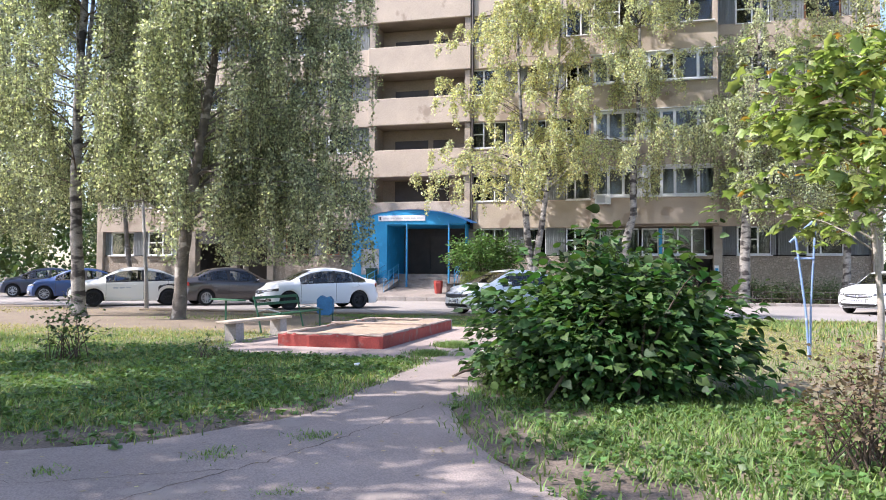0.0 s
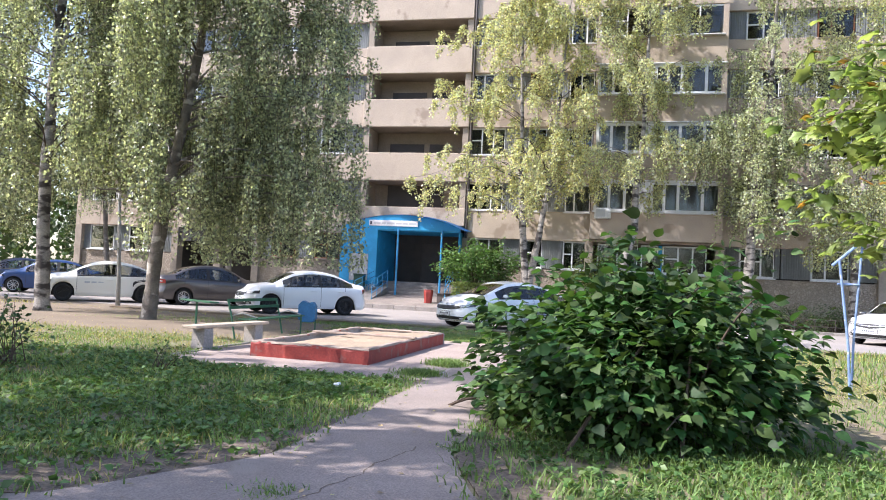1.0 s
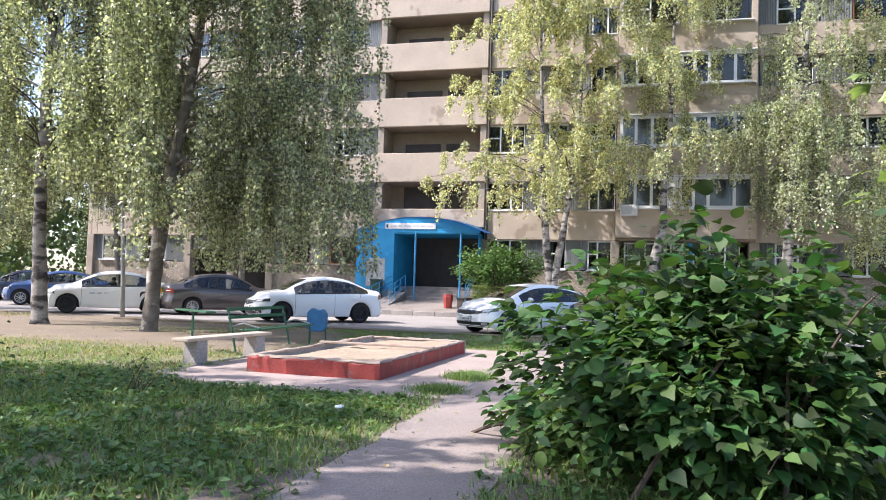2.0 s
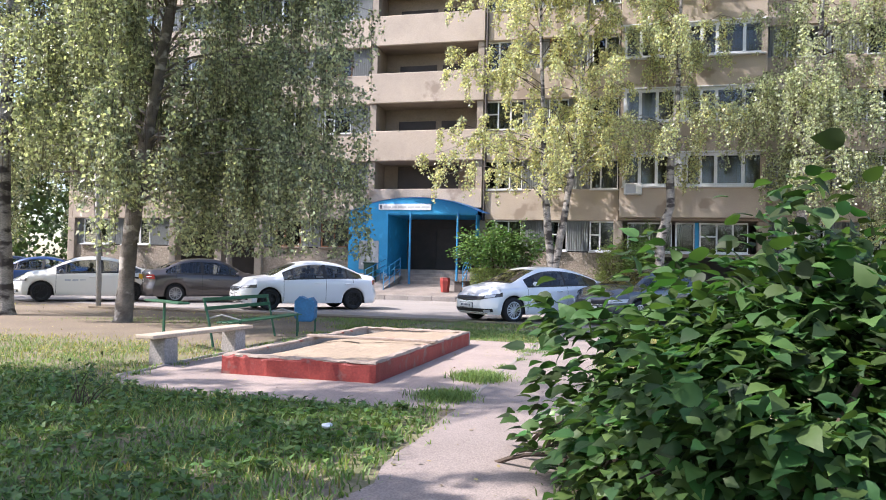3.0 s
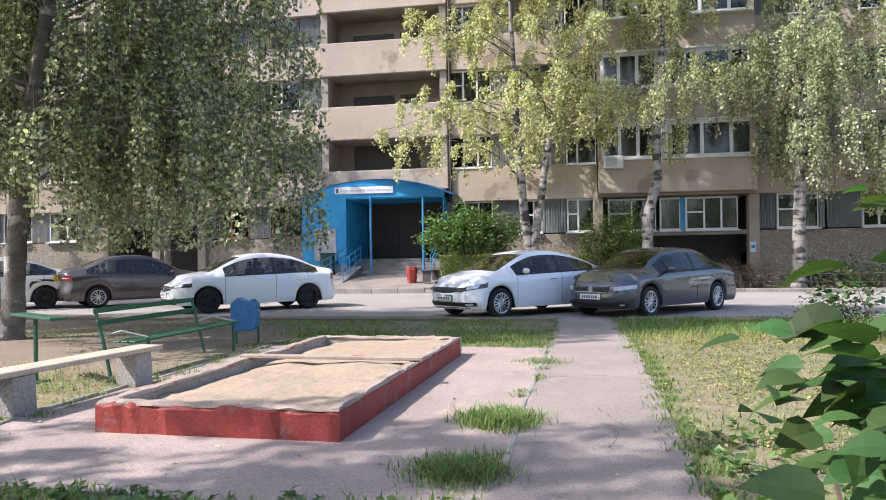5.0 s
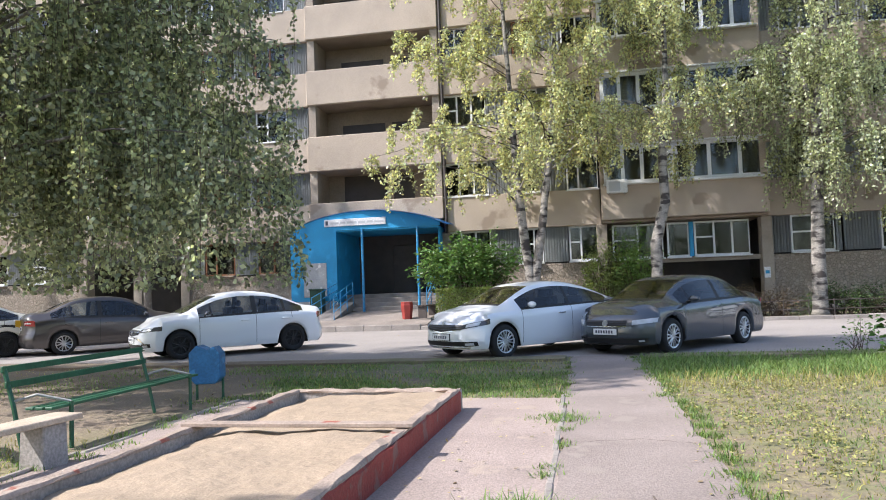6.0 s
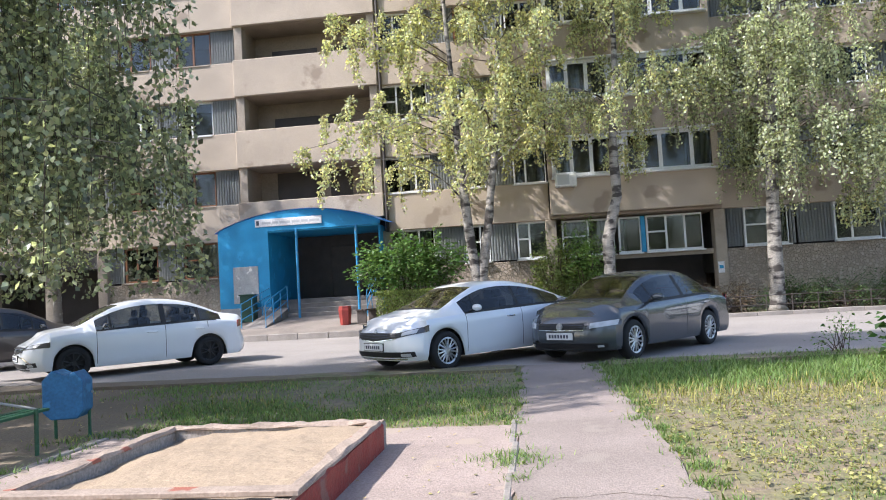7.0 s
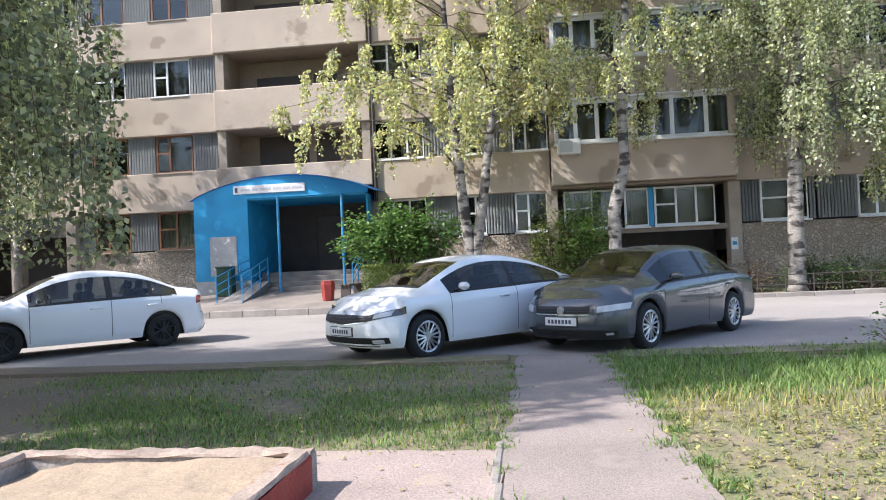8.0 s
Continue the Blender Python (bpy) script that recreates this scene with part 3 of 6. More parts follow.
part("rear_wall", bx((COLS[0], FY + 12.7, -0.2), (COLS[-1], FY + 13, 26)), "panel", house)
part("gable_wall", bx((COLS[-1] + 0.0, FY, -0.2), (COLS[-1] + 0.25, FY + 13, 26.2)), "panel", house)
part("gable_wall", bx((COLS[0] - 0.25, FY, -0.2), (COLS[0] - 0.0, FY + 13, 26.2)), "panel", house)

# the glazed loggia bay, proud of the wall from the second storey up
gx0, gx1, GY = 8.3, 14.3, 39.3
for fl in range(1, FLOORS):
    z = SILL + STOREY * fl
    zb = z - STOREY + WIN_H
    spandrel(gx0 + 0.01, gx1 - 0.01, zb + 0.1, z + 0.0, GY, "panel")
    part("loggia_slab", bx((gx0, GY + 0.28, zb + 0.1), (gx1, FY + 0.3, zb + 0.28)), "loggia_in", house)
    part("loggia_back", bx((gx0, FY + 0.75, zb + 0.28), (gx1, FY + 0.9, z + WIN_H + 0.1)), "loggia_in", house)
    part("loggia_side", bx((gx1 - 0.25, GY + 0.02, z), (gx1 - 0.02, FY + 0.7, z + WIN_H + 0.1)), "panel", house)
    part("loggia_side", bx((gx0 + 0.02, GY + 0.3, z), (gx0 + 0.15, FY + 0.7, z + WIN_H + 0.1)), "panel", house)
    if fl in (1, 2, 3, 5, 6):
        add_window(gx0 + 0.15, z + 0.02, 2.15, 1.44, [0.33, 0.33, 0.34], "white", rnd, GY + 0.05, 0.13)
        add_window(gx0 + 2.75, z + 0.02, 3.1, 1.44, [0.2, 0.2, 0.35, 0.25], "white", rnd, GY + 0.05, 0.13)
        part("mullion_panel", bx((gx0 + 2.31, GY + 0.05, z + 0.02), (gx0 + 2.74, GY + 0.15, z + 1.46), 0.01), "white", house)
        part("trim_strip", bx((gx0, GY - 0.06, z + 1.47), (gx1 + 0.02, GY + 0.1, z + 1.53), 0.01), "white", house)
    else:
        add_window(gx0 + 0.15, z + 0.02, 2.5, 1.44, [0.5, 0.5], "white", rnd, GY + 0.05)
        add_corr(gx0 + 2.7, z, 0.9, 1.44, GY + 0.1)
        add_window(gx0 + 3.6, z + 0.02, 2.2, 1.44, [0.5, 0.5], "white", rnd, GY + 0.05)
# ground storey below it: a window band set back over a passage, its shade painted on the back wall
add_window(10.75, SILL, 0.8, 1.33, [1.0], "white", rnd, FY + 0.3)
add_window(11.75, SILL, 2.0, 1.33, [0.36, 0.33, 0.31], "white", rnd, FY + 0.3)
part("blue_jamb", bx((11.57, FY + 0.3, SILL), (11.73, FY + 0.4, SILL + 1.33), 0.01), "blue", house)
part("passage_lintel", bx((gx0 + 0.2, FY + 0.25, SILL - 0.2), (gx1 - 0.2, FY + 0.5, SILL - 0.02)), "panel_edge", house)
add_window(gx0 + 0.4, SILL, 1.9, 1.33, [0.5, 0.5], "white", rnd, FY + 0.3)
part("passage_back", bx((gx0, FY + 2.6, -0.2), (gx1, FY + 2.8, SILL + 1.4)), "dark_brown_and_shade", house)
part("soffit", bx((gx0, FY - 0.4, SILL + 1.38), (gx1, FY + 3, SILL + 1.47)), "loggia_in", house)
part("house_plate", bx((14.12, FY - 0.06, 1.35), (14.34, FY - 0.042, 1.75), 0.004), "sign", house, "small white plate on the pillar")
part("plate_print", bx((14.16, FY - 0.068, 1.5), (14.30, FY - 0.0605, 1.62)), "blue", house)
ac = thing("air_conditioner", "white outdoor air conditioner unit on the wall", "air conditioner", pose(8.9, GY - 0.02, 4.72))
part("casing", bx((-0.38, -0.28, 0), (0.38, 0, 0.5), 0.02), "white", ac)
part("fan_grille", bx((-0.3, -0.295, 0.07), (0.12, -0.281, 0.43), 0.01), "print_grey", ac)
part("bracket", bx((-0.3, -0.26, -0.05), (-0.25, 0.02, -0.001)), "steel", ac)
part("bracket", bx((0.25, -0.26, -0.05), (0.30, 0.02, -0.001)), "steel", ac)

# ---- the entrance porch ----
PY = 39.05
porch = thing("entrance_porch", "bright blue sheet-metal entrance porch with a barrel roof", "porch")


def arch_z(x):
    """Top of the barrel roof's front edge."""
    f = (x + 4.15) / 6.5
    return 3.90 + 0.70 * (1 - (2 * f - 1) ** 2) ** 0.9 if 0 <= f <= 1 else 3.9


def arch_plate(x0, x1, z_low, y0, y1):
    """A front plate whose upper edge follows the arch."""
    bm = bmesh.new()
    k = 16
    front, back = [], []
    for y, out in ((y0, front), (y1, back)):
        pts = [(x0, z_low), (x1, z_low)] + [(x1 + (x0 - x1) * i / k, arch_z(x1 + (x0 - x1) * i / k)) for i in range(k + 1)]
        out.extend(bm.verts.new((x, y, z)) for x, z in pts)
    bm.faces.new(front)
    bm.faces.new(back[::-1])
    n = len(front)
    for i in range(n):
        bm.faces.new((front[i], back[i], back[(i + 1) % n], front[(i + 1) % n]))
    bmesh.ops.recalc_face_normals(bm, faces=bm.faces)
    return bm


part("front_panel", arch_plate(-4.10, -2.15, 1.05, PY, PY + 0.06), "blue", porch)
part("fascia", arch_plate(-2.15, 2.1, 3.86, PY, PY + 0.06), "blue", porch)
part("base_panel", bx((-4.10, PY + 0.01, 0.0), (-2.15, PY + 0.06, 1.05)), "grey_sheet", porch, "bare grey lower sheet")
part("side_wall", bx((-4.10, PY + 0.06, 0.0), (-4.04, FY + 0.1, 3.88)), "blue", porch)
part("inner_wall", bx((-2.21, PY + 0.06, 0.0), (-2.15, FY + 2.2, 3.86)), "blue", porch)
part("inner_wall", bx((1.96, PY + 0.3, 0.0), (2.02, FY + 2.2, 3.86)), "blue", porch)
part("ceiling", bx((-2.15, PY + 0.06, 3.80), (2.0, FY + 2.2, 3.855)), "blue", porch)
# porch depth: shade put into the rear wall's near-black colour
part("rear_wall", bx((-2.2, FY + 2.2, 0.0), (2.0, FY + 2.3, 3.86)), "dark_brown_and_shade", porch)
part("entrance_door", bx((-0.6, FY + 2.1, 1.27), (0.7, FY + 2.19, 3.35), 0.02), "dark_brown_and_shade", porch, "dark brown steel door")


def roof_sheet():
    """The curved roof; its eave reaches further out towards the open side."""
    bm = bmesh.new()
    k = 24
    cols = []
    for i in range(k + 1):
        x = -4.22 + 6.72 * i / k
        f = i / k
        out = 0.05 + 0.75 * max(0.0, f - 0.45) / 0.55
        z = arch_z(min(max(x, -4.15), 2.35)) + 0.02 - (0.05 if f in (0.0, 1.0) else 0)
        cols.append([bm.verts.new((x, PY - out, z - 0.05 * out)), bm.verts.new((x, FY + 0.05, z + 0.08))])
    for a, c in zip(cols, cols[1:]):
        bm.faces.new((a[0], c[0], c[1], a[1]))
    bmesh.ops.solidify(bm, geom=bm.faces[:], thickness=-0.04)
    bmesh.ops.recalc_face_normals(bm, faces=bm.faces)
    return bm


part("roof", roof_sheet(), "blue_roof_sheen", porch, "curved blue roof sheet")
sign = part("sign_board", bx((-2.62, PY - 0.05, 4.02), (-0.07, PY - 0.002, 4.31), 0.01), "sign", porch, "long white sign with unreadable grey print")
part("print", bx((-2.56, PY - 0.056, 4.08), (-2.46, PY - 0.0505, 4.25)), "print_dark", sign)
xx = -2.35
for w in (0.34, 0.22, 0.41, 0.3, 0.25, 0.38):
    part("print", bx((xx, PY - 0.056, 4.12), (xx + w, PY - 0.0505, 4.20)), "print_grey", sign)
    xx += w + 0.06
part("notice_board", bx((-3.55, PY - 0.03, 1.22), (-2.58, PY - 0.002, 2.58), 0.008), "grey_sheet", porch, "scuffed grey notice board")
for px in (-1.06, 1.19):
    part("post", tb([(px, PY - 0.03, 0.15), (px, PY - 0.03, 3.88)], 0.05, 10), "blue_metal", porch)
# steps up to the door, inside the porch
for i in range(4):
    part("step", bx((-2.12, PY + 0.10 + 0.31 * i, -0.1), (1.95, FY + 2.2, 0.76 + 0.17 * i), 0.015), "step", porch)


def railing(name, a, c, posts, h=0.9, rails=(0.9, 0.62, 0.34), r=0.018):
    """Handrail pieces between two feet, sloping with them."""
    a, c = Vector(a), Vector(c)
    rail = thing(name, "blue painted tubular steel handrail beside the steps", "handrail")
    for z in rails:
        part("rail", tb([a + Vector((0, 0, z)), c + Vector((0, 0, z))], r, 8), "blue_metal", rail)
    for i in range(posts):
        p = a.lerp(c, i / (posts - 1))
        part("baluster", tb([p + Vector((0, 0, -0.1)), p + Vector((0, 0, h))], r, 8), "blue_metal", rail)
    return rail


def rise(y):
    """Height of the sloping paving before the porch."""
    return 0.20 + 0.38 * (y - 35.55) / 3.35


ramp = thing("wheelchair_ramp", "narrow concrete wheelchair ramp rising into the porch", "ramp")
rb = bmesh.new()
low = [rb.verts.new(p) for p in ((-2.5, 36.85, rise(36.85) - 0.02), (-1.62, 36.85, rise(36.85) - 0.02), (-1.55, 39.4, 0.66), (-2.12, 39.4, 0.66))]
top = [rb.verts.new(p) for p in ((-2.5, 36.85, rise(36.85) + 0.015), (-1.62, 36.85, rise(36.85) + 0.015), (-1.55, 39.4, 0.99), (-2.12, 39.4, 0.99))]
rb.faces.new(top)
rb.faces.new(low[::-1])
for i in range(4):
    rb.faces.new((low[i], low[(i + 1) % 4], top[(i + 1) % 4], top[i]))
bmesh.ops.recalc_face_normals(rb, faces=rb.faces)
part("deck", rb, "step", ramp)
for sy in (-2.46, -1.60):
    railing("ramp_handrail", (sy, 36.95, rise(36.95)), (sy + (0.30 if sy < -2 else 0.04), 39.2, 0.93), 4, 0.85, (0.85, 0.58, 0.31))
railing("stair_handrail", (1.62, 38.4, rise(38.4)), (1.62, 40.0, 1.25), 3)

gbin = thing("wheeled_bin", "dark green plastic refuse bin beside the porch", "bin", pose(-2.85, 38.62, 0.545, 0, 0, 8))
part("body", extrude_poly([(-0.24, -0.22), (0.24, -0.22), (0.27, 0.25), (-0.27, 0.25)], 0.0, 0.95), "green_bin", gbin)
part("lid", bx((-0.29, -0.27, 0.951), (0.29, 0.29, 1.01), 0.02), "green_bin", gbin)
ubin = thing("litter_bin", "small red painted litter bin by the steps", "bin", pose(1.22, 36.75, 0.335, 0, 0, 15))
part("body", tb([(0, 0, 0), (0, 0, 0.5), (0, 0, 0.58)], [0.17, 0.22, 0.2], 6), "red_bin", ubin)
part("rim", tb([(0, 0, 0.581), (0, 0, 0.62)], [0.21, 0.2], 6), "red_bin", ubin)
pb = thing("porch_bench", "dark slatted bench in front of the hedge", "bench", pose(1.93, 37.0, 0.36, 0, 0, 80))
for i in range(3):
    part("slat", bx((-0.6, -0.18 + 0.13 * i, 0.42), (0.6, -0.08 + 0.13 * i, 0.46), 0.006), "dark_brown_and_shade", pb)
for sx in (-0.5, 0.5):
    part("leg", bx((sx - 0.03, -0.16, 0), (sx + 0.03, 0.16, 0.419), 0.005), "dark_brown_and_shade", pb)

# raised pavement along the house with its kerb
solo("pavement", flat_sheet([(-120, ROAD_Y1 + 0.15), (120, ROAD_Y1 + 0.15), (120, FY + 3), (-120, FY + 3)], -0.3, 0.06), "ground", "bare soil strip along the foot of the house", "ground", "structure")
pv = bmesh.new()
rows_ = []
for k in range(8):
    y = ROAD_Y1 + 0.15 + (PY + 0.12 - ROAD_Y1 - 0.15) * k / 7
    rows_.append([pv.verts.new((x, y, rise(y) + 0.015 * noise.noise((x * 0.8, y * 0.8, 4)))) for x in np.linspace(-4.4, 2.2, 12)])
    rows_[-1] += [pv.verts.new((2.2, y, -0.3)), pv.verts.new((-4.4, y, -0.3))]
for p, q in zip(rows_, rows_[1:]):
    for i in range(14):
        pv.faces.new((p[i], p[(i + 1) % 14], q[(i + 1) % 14], q[i]))
pv.faces.new(rows_[0][::-1])
pv.faces.new(rows_[-1])
bmesh.ops.recalc_face_normals(pv, faces=pv.faces)
solo("entrance_paving", pv, "entry", "worn concrete paving sloping up to the entrance", "pavement", "structure")
kerb_far = tagged(new("kerb"), "worn concrete kerbstones along the road", "kerb", kind="structure")
kme = mesh_of("kerbstone", bx((0, 0, -0.15), (0.985, 0.15, 0.13), 0.015), "kerb")
for i in range(-32, 34):
    s = new("kerbstone", kme)
    s.parent = kerb_far
    s.location = (i * 1.0, ROAD_Y1, rnd.uniform(-0.012, 0.012) + (0.065 if -5 <= i <= 1 else 0))
    s.rotation_euler = (0, 0, rnd.uniform(-0.008, 0.008))

# ---- parked cars ----
def curve_at(t, x):
    """A smooth curve through the points of a table."""
    k = len(t)
    if x <= t[0][0]:
        return t[0][1]
    if x >= t[-1][0]:
        return t[-1][1]

    def slope(i):
        a, b = t[max(i - 1, 0)], t[min(i + 1, k - 1)]
        return (b[1] - a[1]) / (b[0] - a[0])

    for i in range(k - 1):
        (x0, v0), (x1, v1) = t[i], t[i + 1]
        if x <= x1:
            h = x1 - x0
            f = (x - x0) / h
            return (v0 * (1 + 2 * f) * (1 - f) ** 2 + slope(i) * h * f * (1 - f) ** 2 + v1 * f * f * (3 - 2 * f) + slope(i + 1) * h * f * f * (f - 1))


# side outlines, from the tail to the nose
BELT = ((-2.25, 0.88), (-1.4, 0.945), (-0.4, 0.925), (0.9, 0.885), (1.6, 0.85), (2.0, 0.77), (2.25, 0.66))
NOTCHBACK = ((-2.26, 0.93), (-2.18, 1.03), (-2.0, 1.07), (-1.68, 1.11), (-1.32, 1.25), (-0.95, 1.385), (-0.45, 1.465), (0.05, 1.455), (0.46, 1.37), (0.85, 1.19), (1.22, 1.02), (1.55, 0.965), (1.9, 0.875), (2.08, 0.79), (2.2, 0.70))
FASTBACK = ((-2.26, 0.93), (-2.18, 1.02), (-2.02, 1.065), (-1.82, 1.10), (-1.45, 1.22), (-1.0, 1.345), (-0.5, 1.435), (0.0, 1.45), (0.4, 1.385), (0.85, 1.19), (1.3, 1.005), (1.6, 0.935), (1.92, 0.845), (2.08, 0.765), (2.2, 0.69))
THREE_BOX = ((-2.26, 0.95), (-2.2, 1.04), (-2.0, 1.08), (-1.62, 1.115), (-1.3, 1.25), (-0.98, 1.375), (-0.5, 1.45), (0.05, 1.45), (0.45, 1.37), (0.82, 1.20), (1.18, 1.03), (1.5, 0.975), (1.9, 0.88), (2.08, 0.79), (2.2, 0.70))
SEDAN = dict(length=4.45, width=1.77, wb=2.65, nose=0.87, wheel=0.315, belt=BELT, top=NOTCHBACK)
# how far the front and the tail fall back at each height
LEAN_FRONT = ((0.18, 0.12), (0.26, 0.045), (0.36, 0.0), (0.48, 0.0), (0.57, 0.012), (0.64, 0.035), (0.70, 0.09), (0.76, 0.16), (0.85, 0.26))
LEAN_REAR = ((0.18, 0.12), (0.28, 0.03), (0.42, 0.0), (0.55, 0.01), (0.62, 0.055), (0.80, 0.065), (0.95, 0.05), (1.02, 0.06), (1.08, 0.12))
# faces: grille, lamp, intake (half width, z low and high at the middle, at the end), plate height
FACES = {
    "wide_mouth": dict(grille=(0.52, 0.525, 0.66, 0.575, 0.655), lamp=(0.52, 0.91, 0.575, 0.655, 0.665, 0.765), intake=(0.64, 0.27, 0.355), plate=0.375, fog=(0.58, 0.71, 0.275, 0.335), bow=0.46),
    "flat_bar": dict(grille=(0.44, 0.54, 0.645, 0.545, 0.645), lamp=(0.455, 0.885, 0.535, 0.645, 0.595, 0.70), intake=(0.74, 0.235, 0.33), plate=0.385, fog=(0.62, 0.70, 0.26, 0.305), bow=0.42),
    "cross": dict(grille=(0.46, 0.53, 0.68, 0.58, 0.67), lamp=(0.48, 0.89, 0.62, 0.69, 0.655, 0.755), intake=(0.58, 0.27, 0.36), plate=0.40, fog=(0.60, 0.70, 0.30, 0.36), bow=0.40),
}
SIDE = (0.0, 0.1, 0.22, 0.36, 0.5, 0.64, 0.76, 0.88, 1.0)
SIDE_W = (0.94, 0.975, 0.985, 0.992, 0.996, 1.0, 0.994, 0.997, 0.984)
GLASS_ROW, SCREEN_ROW = 10, 13


def car(label, paint, spec, at, heading, rim="alloy", spokes=5, roof_scale=1.0, taxi=False, face="cross"):
    c = thing("car", label, "car", pose(at[0], at[1], 0.004, 0, 0, heading), "parked cars")
    F = FACES[face]
    wb, hw, wr = spec["wb"], spec["width"] / 2, spec["wheel"]
    xf, xr = spec["wb"] / 2 + spec["nose"], -(spec["length"] - spec["wb"] / 2 - spec["nose"])
    arch = wr + 0.05
    xn, xm = wb / 2 + arch + 0.03, -(wb / 2 + arch + 0.03)
    n = 118
    xs = [xr + (xf - xr) * i / n for i in range(n + 1)]
    sx = [x * 4.45 / spec["length"] for x in xs]

    def nose_x(y, z):
        return max(xf - curve_at(LEAN_FRONT, z) - F["bow"] * (abs(y) / hw) ** 3.6, xn + 0.03)

    def tail_x(y, z):
        return min(xr + curve_at(LEAN_REAR, z) + 0.30 * (abs(y) / hw) ** 4.5, xm - 0.03)

    def shaped(x, y, z):
        """Bows the nose and the tail."""
        if x > xn:
            return Vector((xn + (x - xn) * (nose_x(y, z) - xn) / (xf - xn), y, z))
        if x < xm:
            return Vector((xm + (x - xm) * (tail_x(y, z) - xm) / (xr - xm), y, z))
        return Vector((x, y, z))

    def section(i):
        x, s = xs[i], sx[i]
        f = (x - (xf + xr) / 2) / ((xf - xr) / 2)
        w = hw * (1 - 0.05 * f * f)
        belt, top = curve_at(spec["belt"], s), curve_at(spec["top"], s) * roof_scale
        top = max(top, belt + 0.012)
        low = 0.205
        for xa in (wb / 2, -wb / 2):
            d = abs(x - xa)
            if d < arch:
                low = max(low, wr + math.sqrt(arch * arch - d * d))
                w += 0.012 * (1 - d / arch)
        cab = min(max((top - belt) / 0.36, 0), 1)
        cab = cab * cab * (3 - 2 * cab)
        y5 = w * 0.80 * (1 - cab) + 0.575 * cab * hw / 0.885
        z5 = belt + (top - belt) * (0.55 * (1 - cab) + 0.90 * cab)
        y4, z4 = w * 0.952, belt
        shoulder = max(belt - 0.06, low + 0.02)
        pts = [(w * fy, low + (shoulder - low) * fz) for fz, fy in zip(SIDE, SIDE_W)]
        pts.append((y4, z4))
        pts.append((y4 + (y5 - y4) * 0.10, z4 + (z5 - z4) * 0.10))
        pts.append((y4 + (y5 - y4) * 0.86, z4 + (z5 - z4) * 0.86))
        pts.append((y5, z5))
        pts.append((y5 * 0.90, z5 + (top - z5) * 0.55))
        pts.append((y5 * 0.5, top - 0.012))
        pts.append((0.0, top))
        return pts, cab

    secs = [section(i) for i in range(n + 1)]
    rows = len(secs[0][0])
    body, wind, rear, cowl_bm = (bmesh.new() for _ in range(4))
    posts = {(sgn, q): bmesh.new() for sgn in (1, -1) for q in (0, 1, 2)}
    panes = {(sgn, q): bmesh.new() for sgn in (1, -1) for q in (0, 1, 2)}
    cowl, roof_f, roof_r, deck = 1.20, 0.44, -0.98, -1.62

    def put(bm, i, j, k=0.0, sides=(1, -1)):
        for sgn in sides:
            q = []
            for a, b in ((i, j), (i + 1, j), (i + 1, j + 1), (i, j + 1)):
                y, z = secs[a][0][b]
                q.append(shaped(xs[a], y * sgn, z))
            nrm = (q[1] - q[0]).cross(q[3] - q[0])
            if nrm.length < 1e-9:
                nrm = (q[2] - q[1]).cross(q[3] - q[1])
            nrm = nrm.normalized() * (-1 if sgn > 0 else 1)
            if nrm.z < -0.2 or (nrm.y * sgn < 0 and nrm.z <= 0.2):
                nrm.negate()
            q = [p + nrm * k for p in q]
            if (q[0] - q[3]).length < 1e-6 and (q[1] - q[2]).length < 1e-6:
                continue
            vs = [bm.verts.new(p) for p in (q if sgn < 0 else q[::-1])]
            bm.faces.new(vs)

    for i in range(n):
        s = (sx[i] + sx[i + 1]) / 2
        cab = min(secs[i][1], secs[i + 1][1])
        for j in range(rows - 1):
            pillar = abs(s + 0.38) < 0.055 or abs(s + 1.12) < 0.022 or (0.60 < s < 0.64)
            if j == GLASS_ROW and cab > 0.30 and -1.6 < s < 0.92:
                for sgn in (1, -1):
                    if pillar:
                        put(posts[(sgn, 2 if s < -1 else int(s > 0))], i, j, 0.0, (sgn,))
                    else:
                        put(panes[(sgn, 2 if s < -1.12 else int(s > -0.38))], i, j, 0.0, (sgn,))
            elif SCREEN_ROW <= j and roof_f < s < cowl and cab > 0.02:
                put(wind, i, j)
            elif SCREEN_ROW <= j and cowl <= s < cowl + 0.07:
                put(cowl_bm, i, j)
            elif SCREEN_ROW <= j and deck < s < roof_r and cab > 0.02:
                put(rear, i, j)
            else:
                put(body, i, j)
    # bowed front and tail faces
    cols = [math.sin(math.pi / 2 * (-1 + 2 * q / 22)) for q in range(23)]
    for i in (0, n):
        for j in range(rows - 1):
            (ya, za), (yb, zb) = secs[i][0][j], secs[i][0][j + 1]
            for u0, u1 in zip(cols, cols[1:]):
                q = [shaped(xs[i], y, z) for y, z in ((u0 * ya, za), (u1 * ya, za), (u1 * yb, zb), (u0 * yb, zb))]
                if yb < 1e-6:
                    q = q[:3]
                body.faces.new([body.verts.new(p) for p in q])
    for bm in (body, wind, rear, cowl_bm, *posts.values(), *panes.values()):
        bmesh.ops.remove_doubles(bm, verts=bm.verts, dist=0.0015)
    bmesh.ops.recalc_face_normals(body, faces=body.faces)
    shell = part("body", body, paint, c, soft=True)
    shell.data.set_sharp_from_angle(angle=radians(48))
    for nm, bm in (("windscreen", wind), ("rear_window", rear), *(("side_window", q) for q in panes.values())):
        part(nm, bm, "car_glass_clear" if face == "cross" else "car_glass", c, soft=True).visible_shadow = False
    for bm in posts.values():
        part("window_post", bm, "black", c, soft=True)
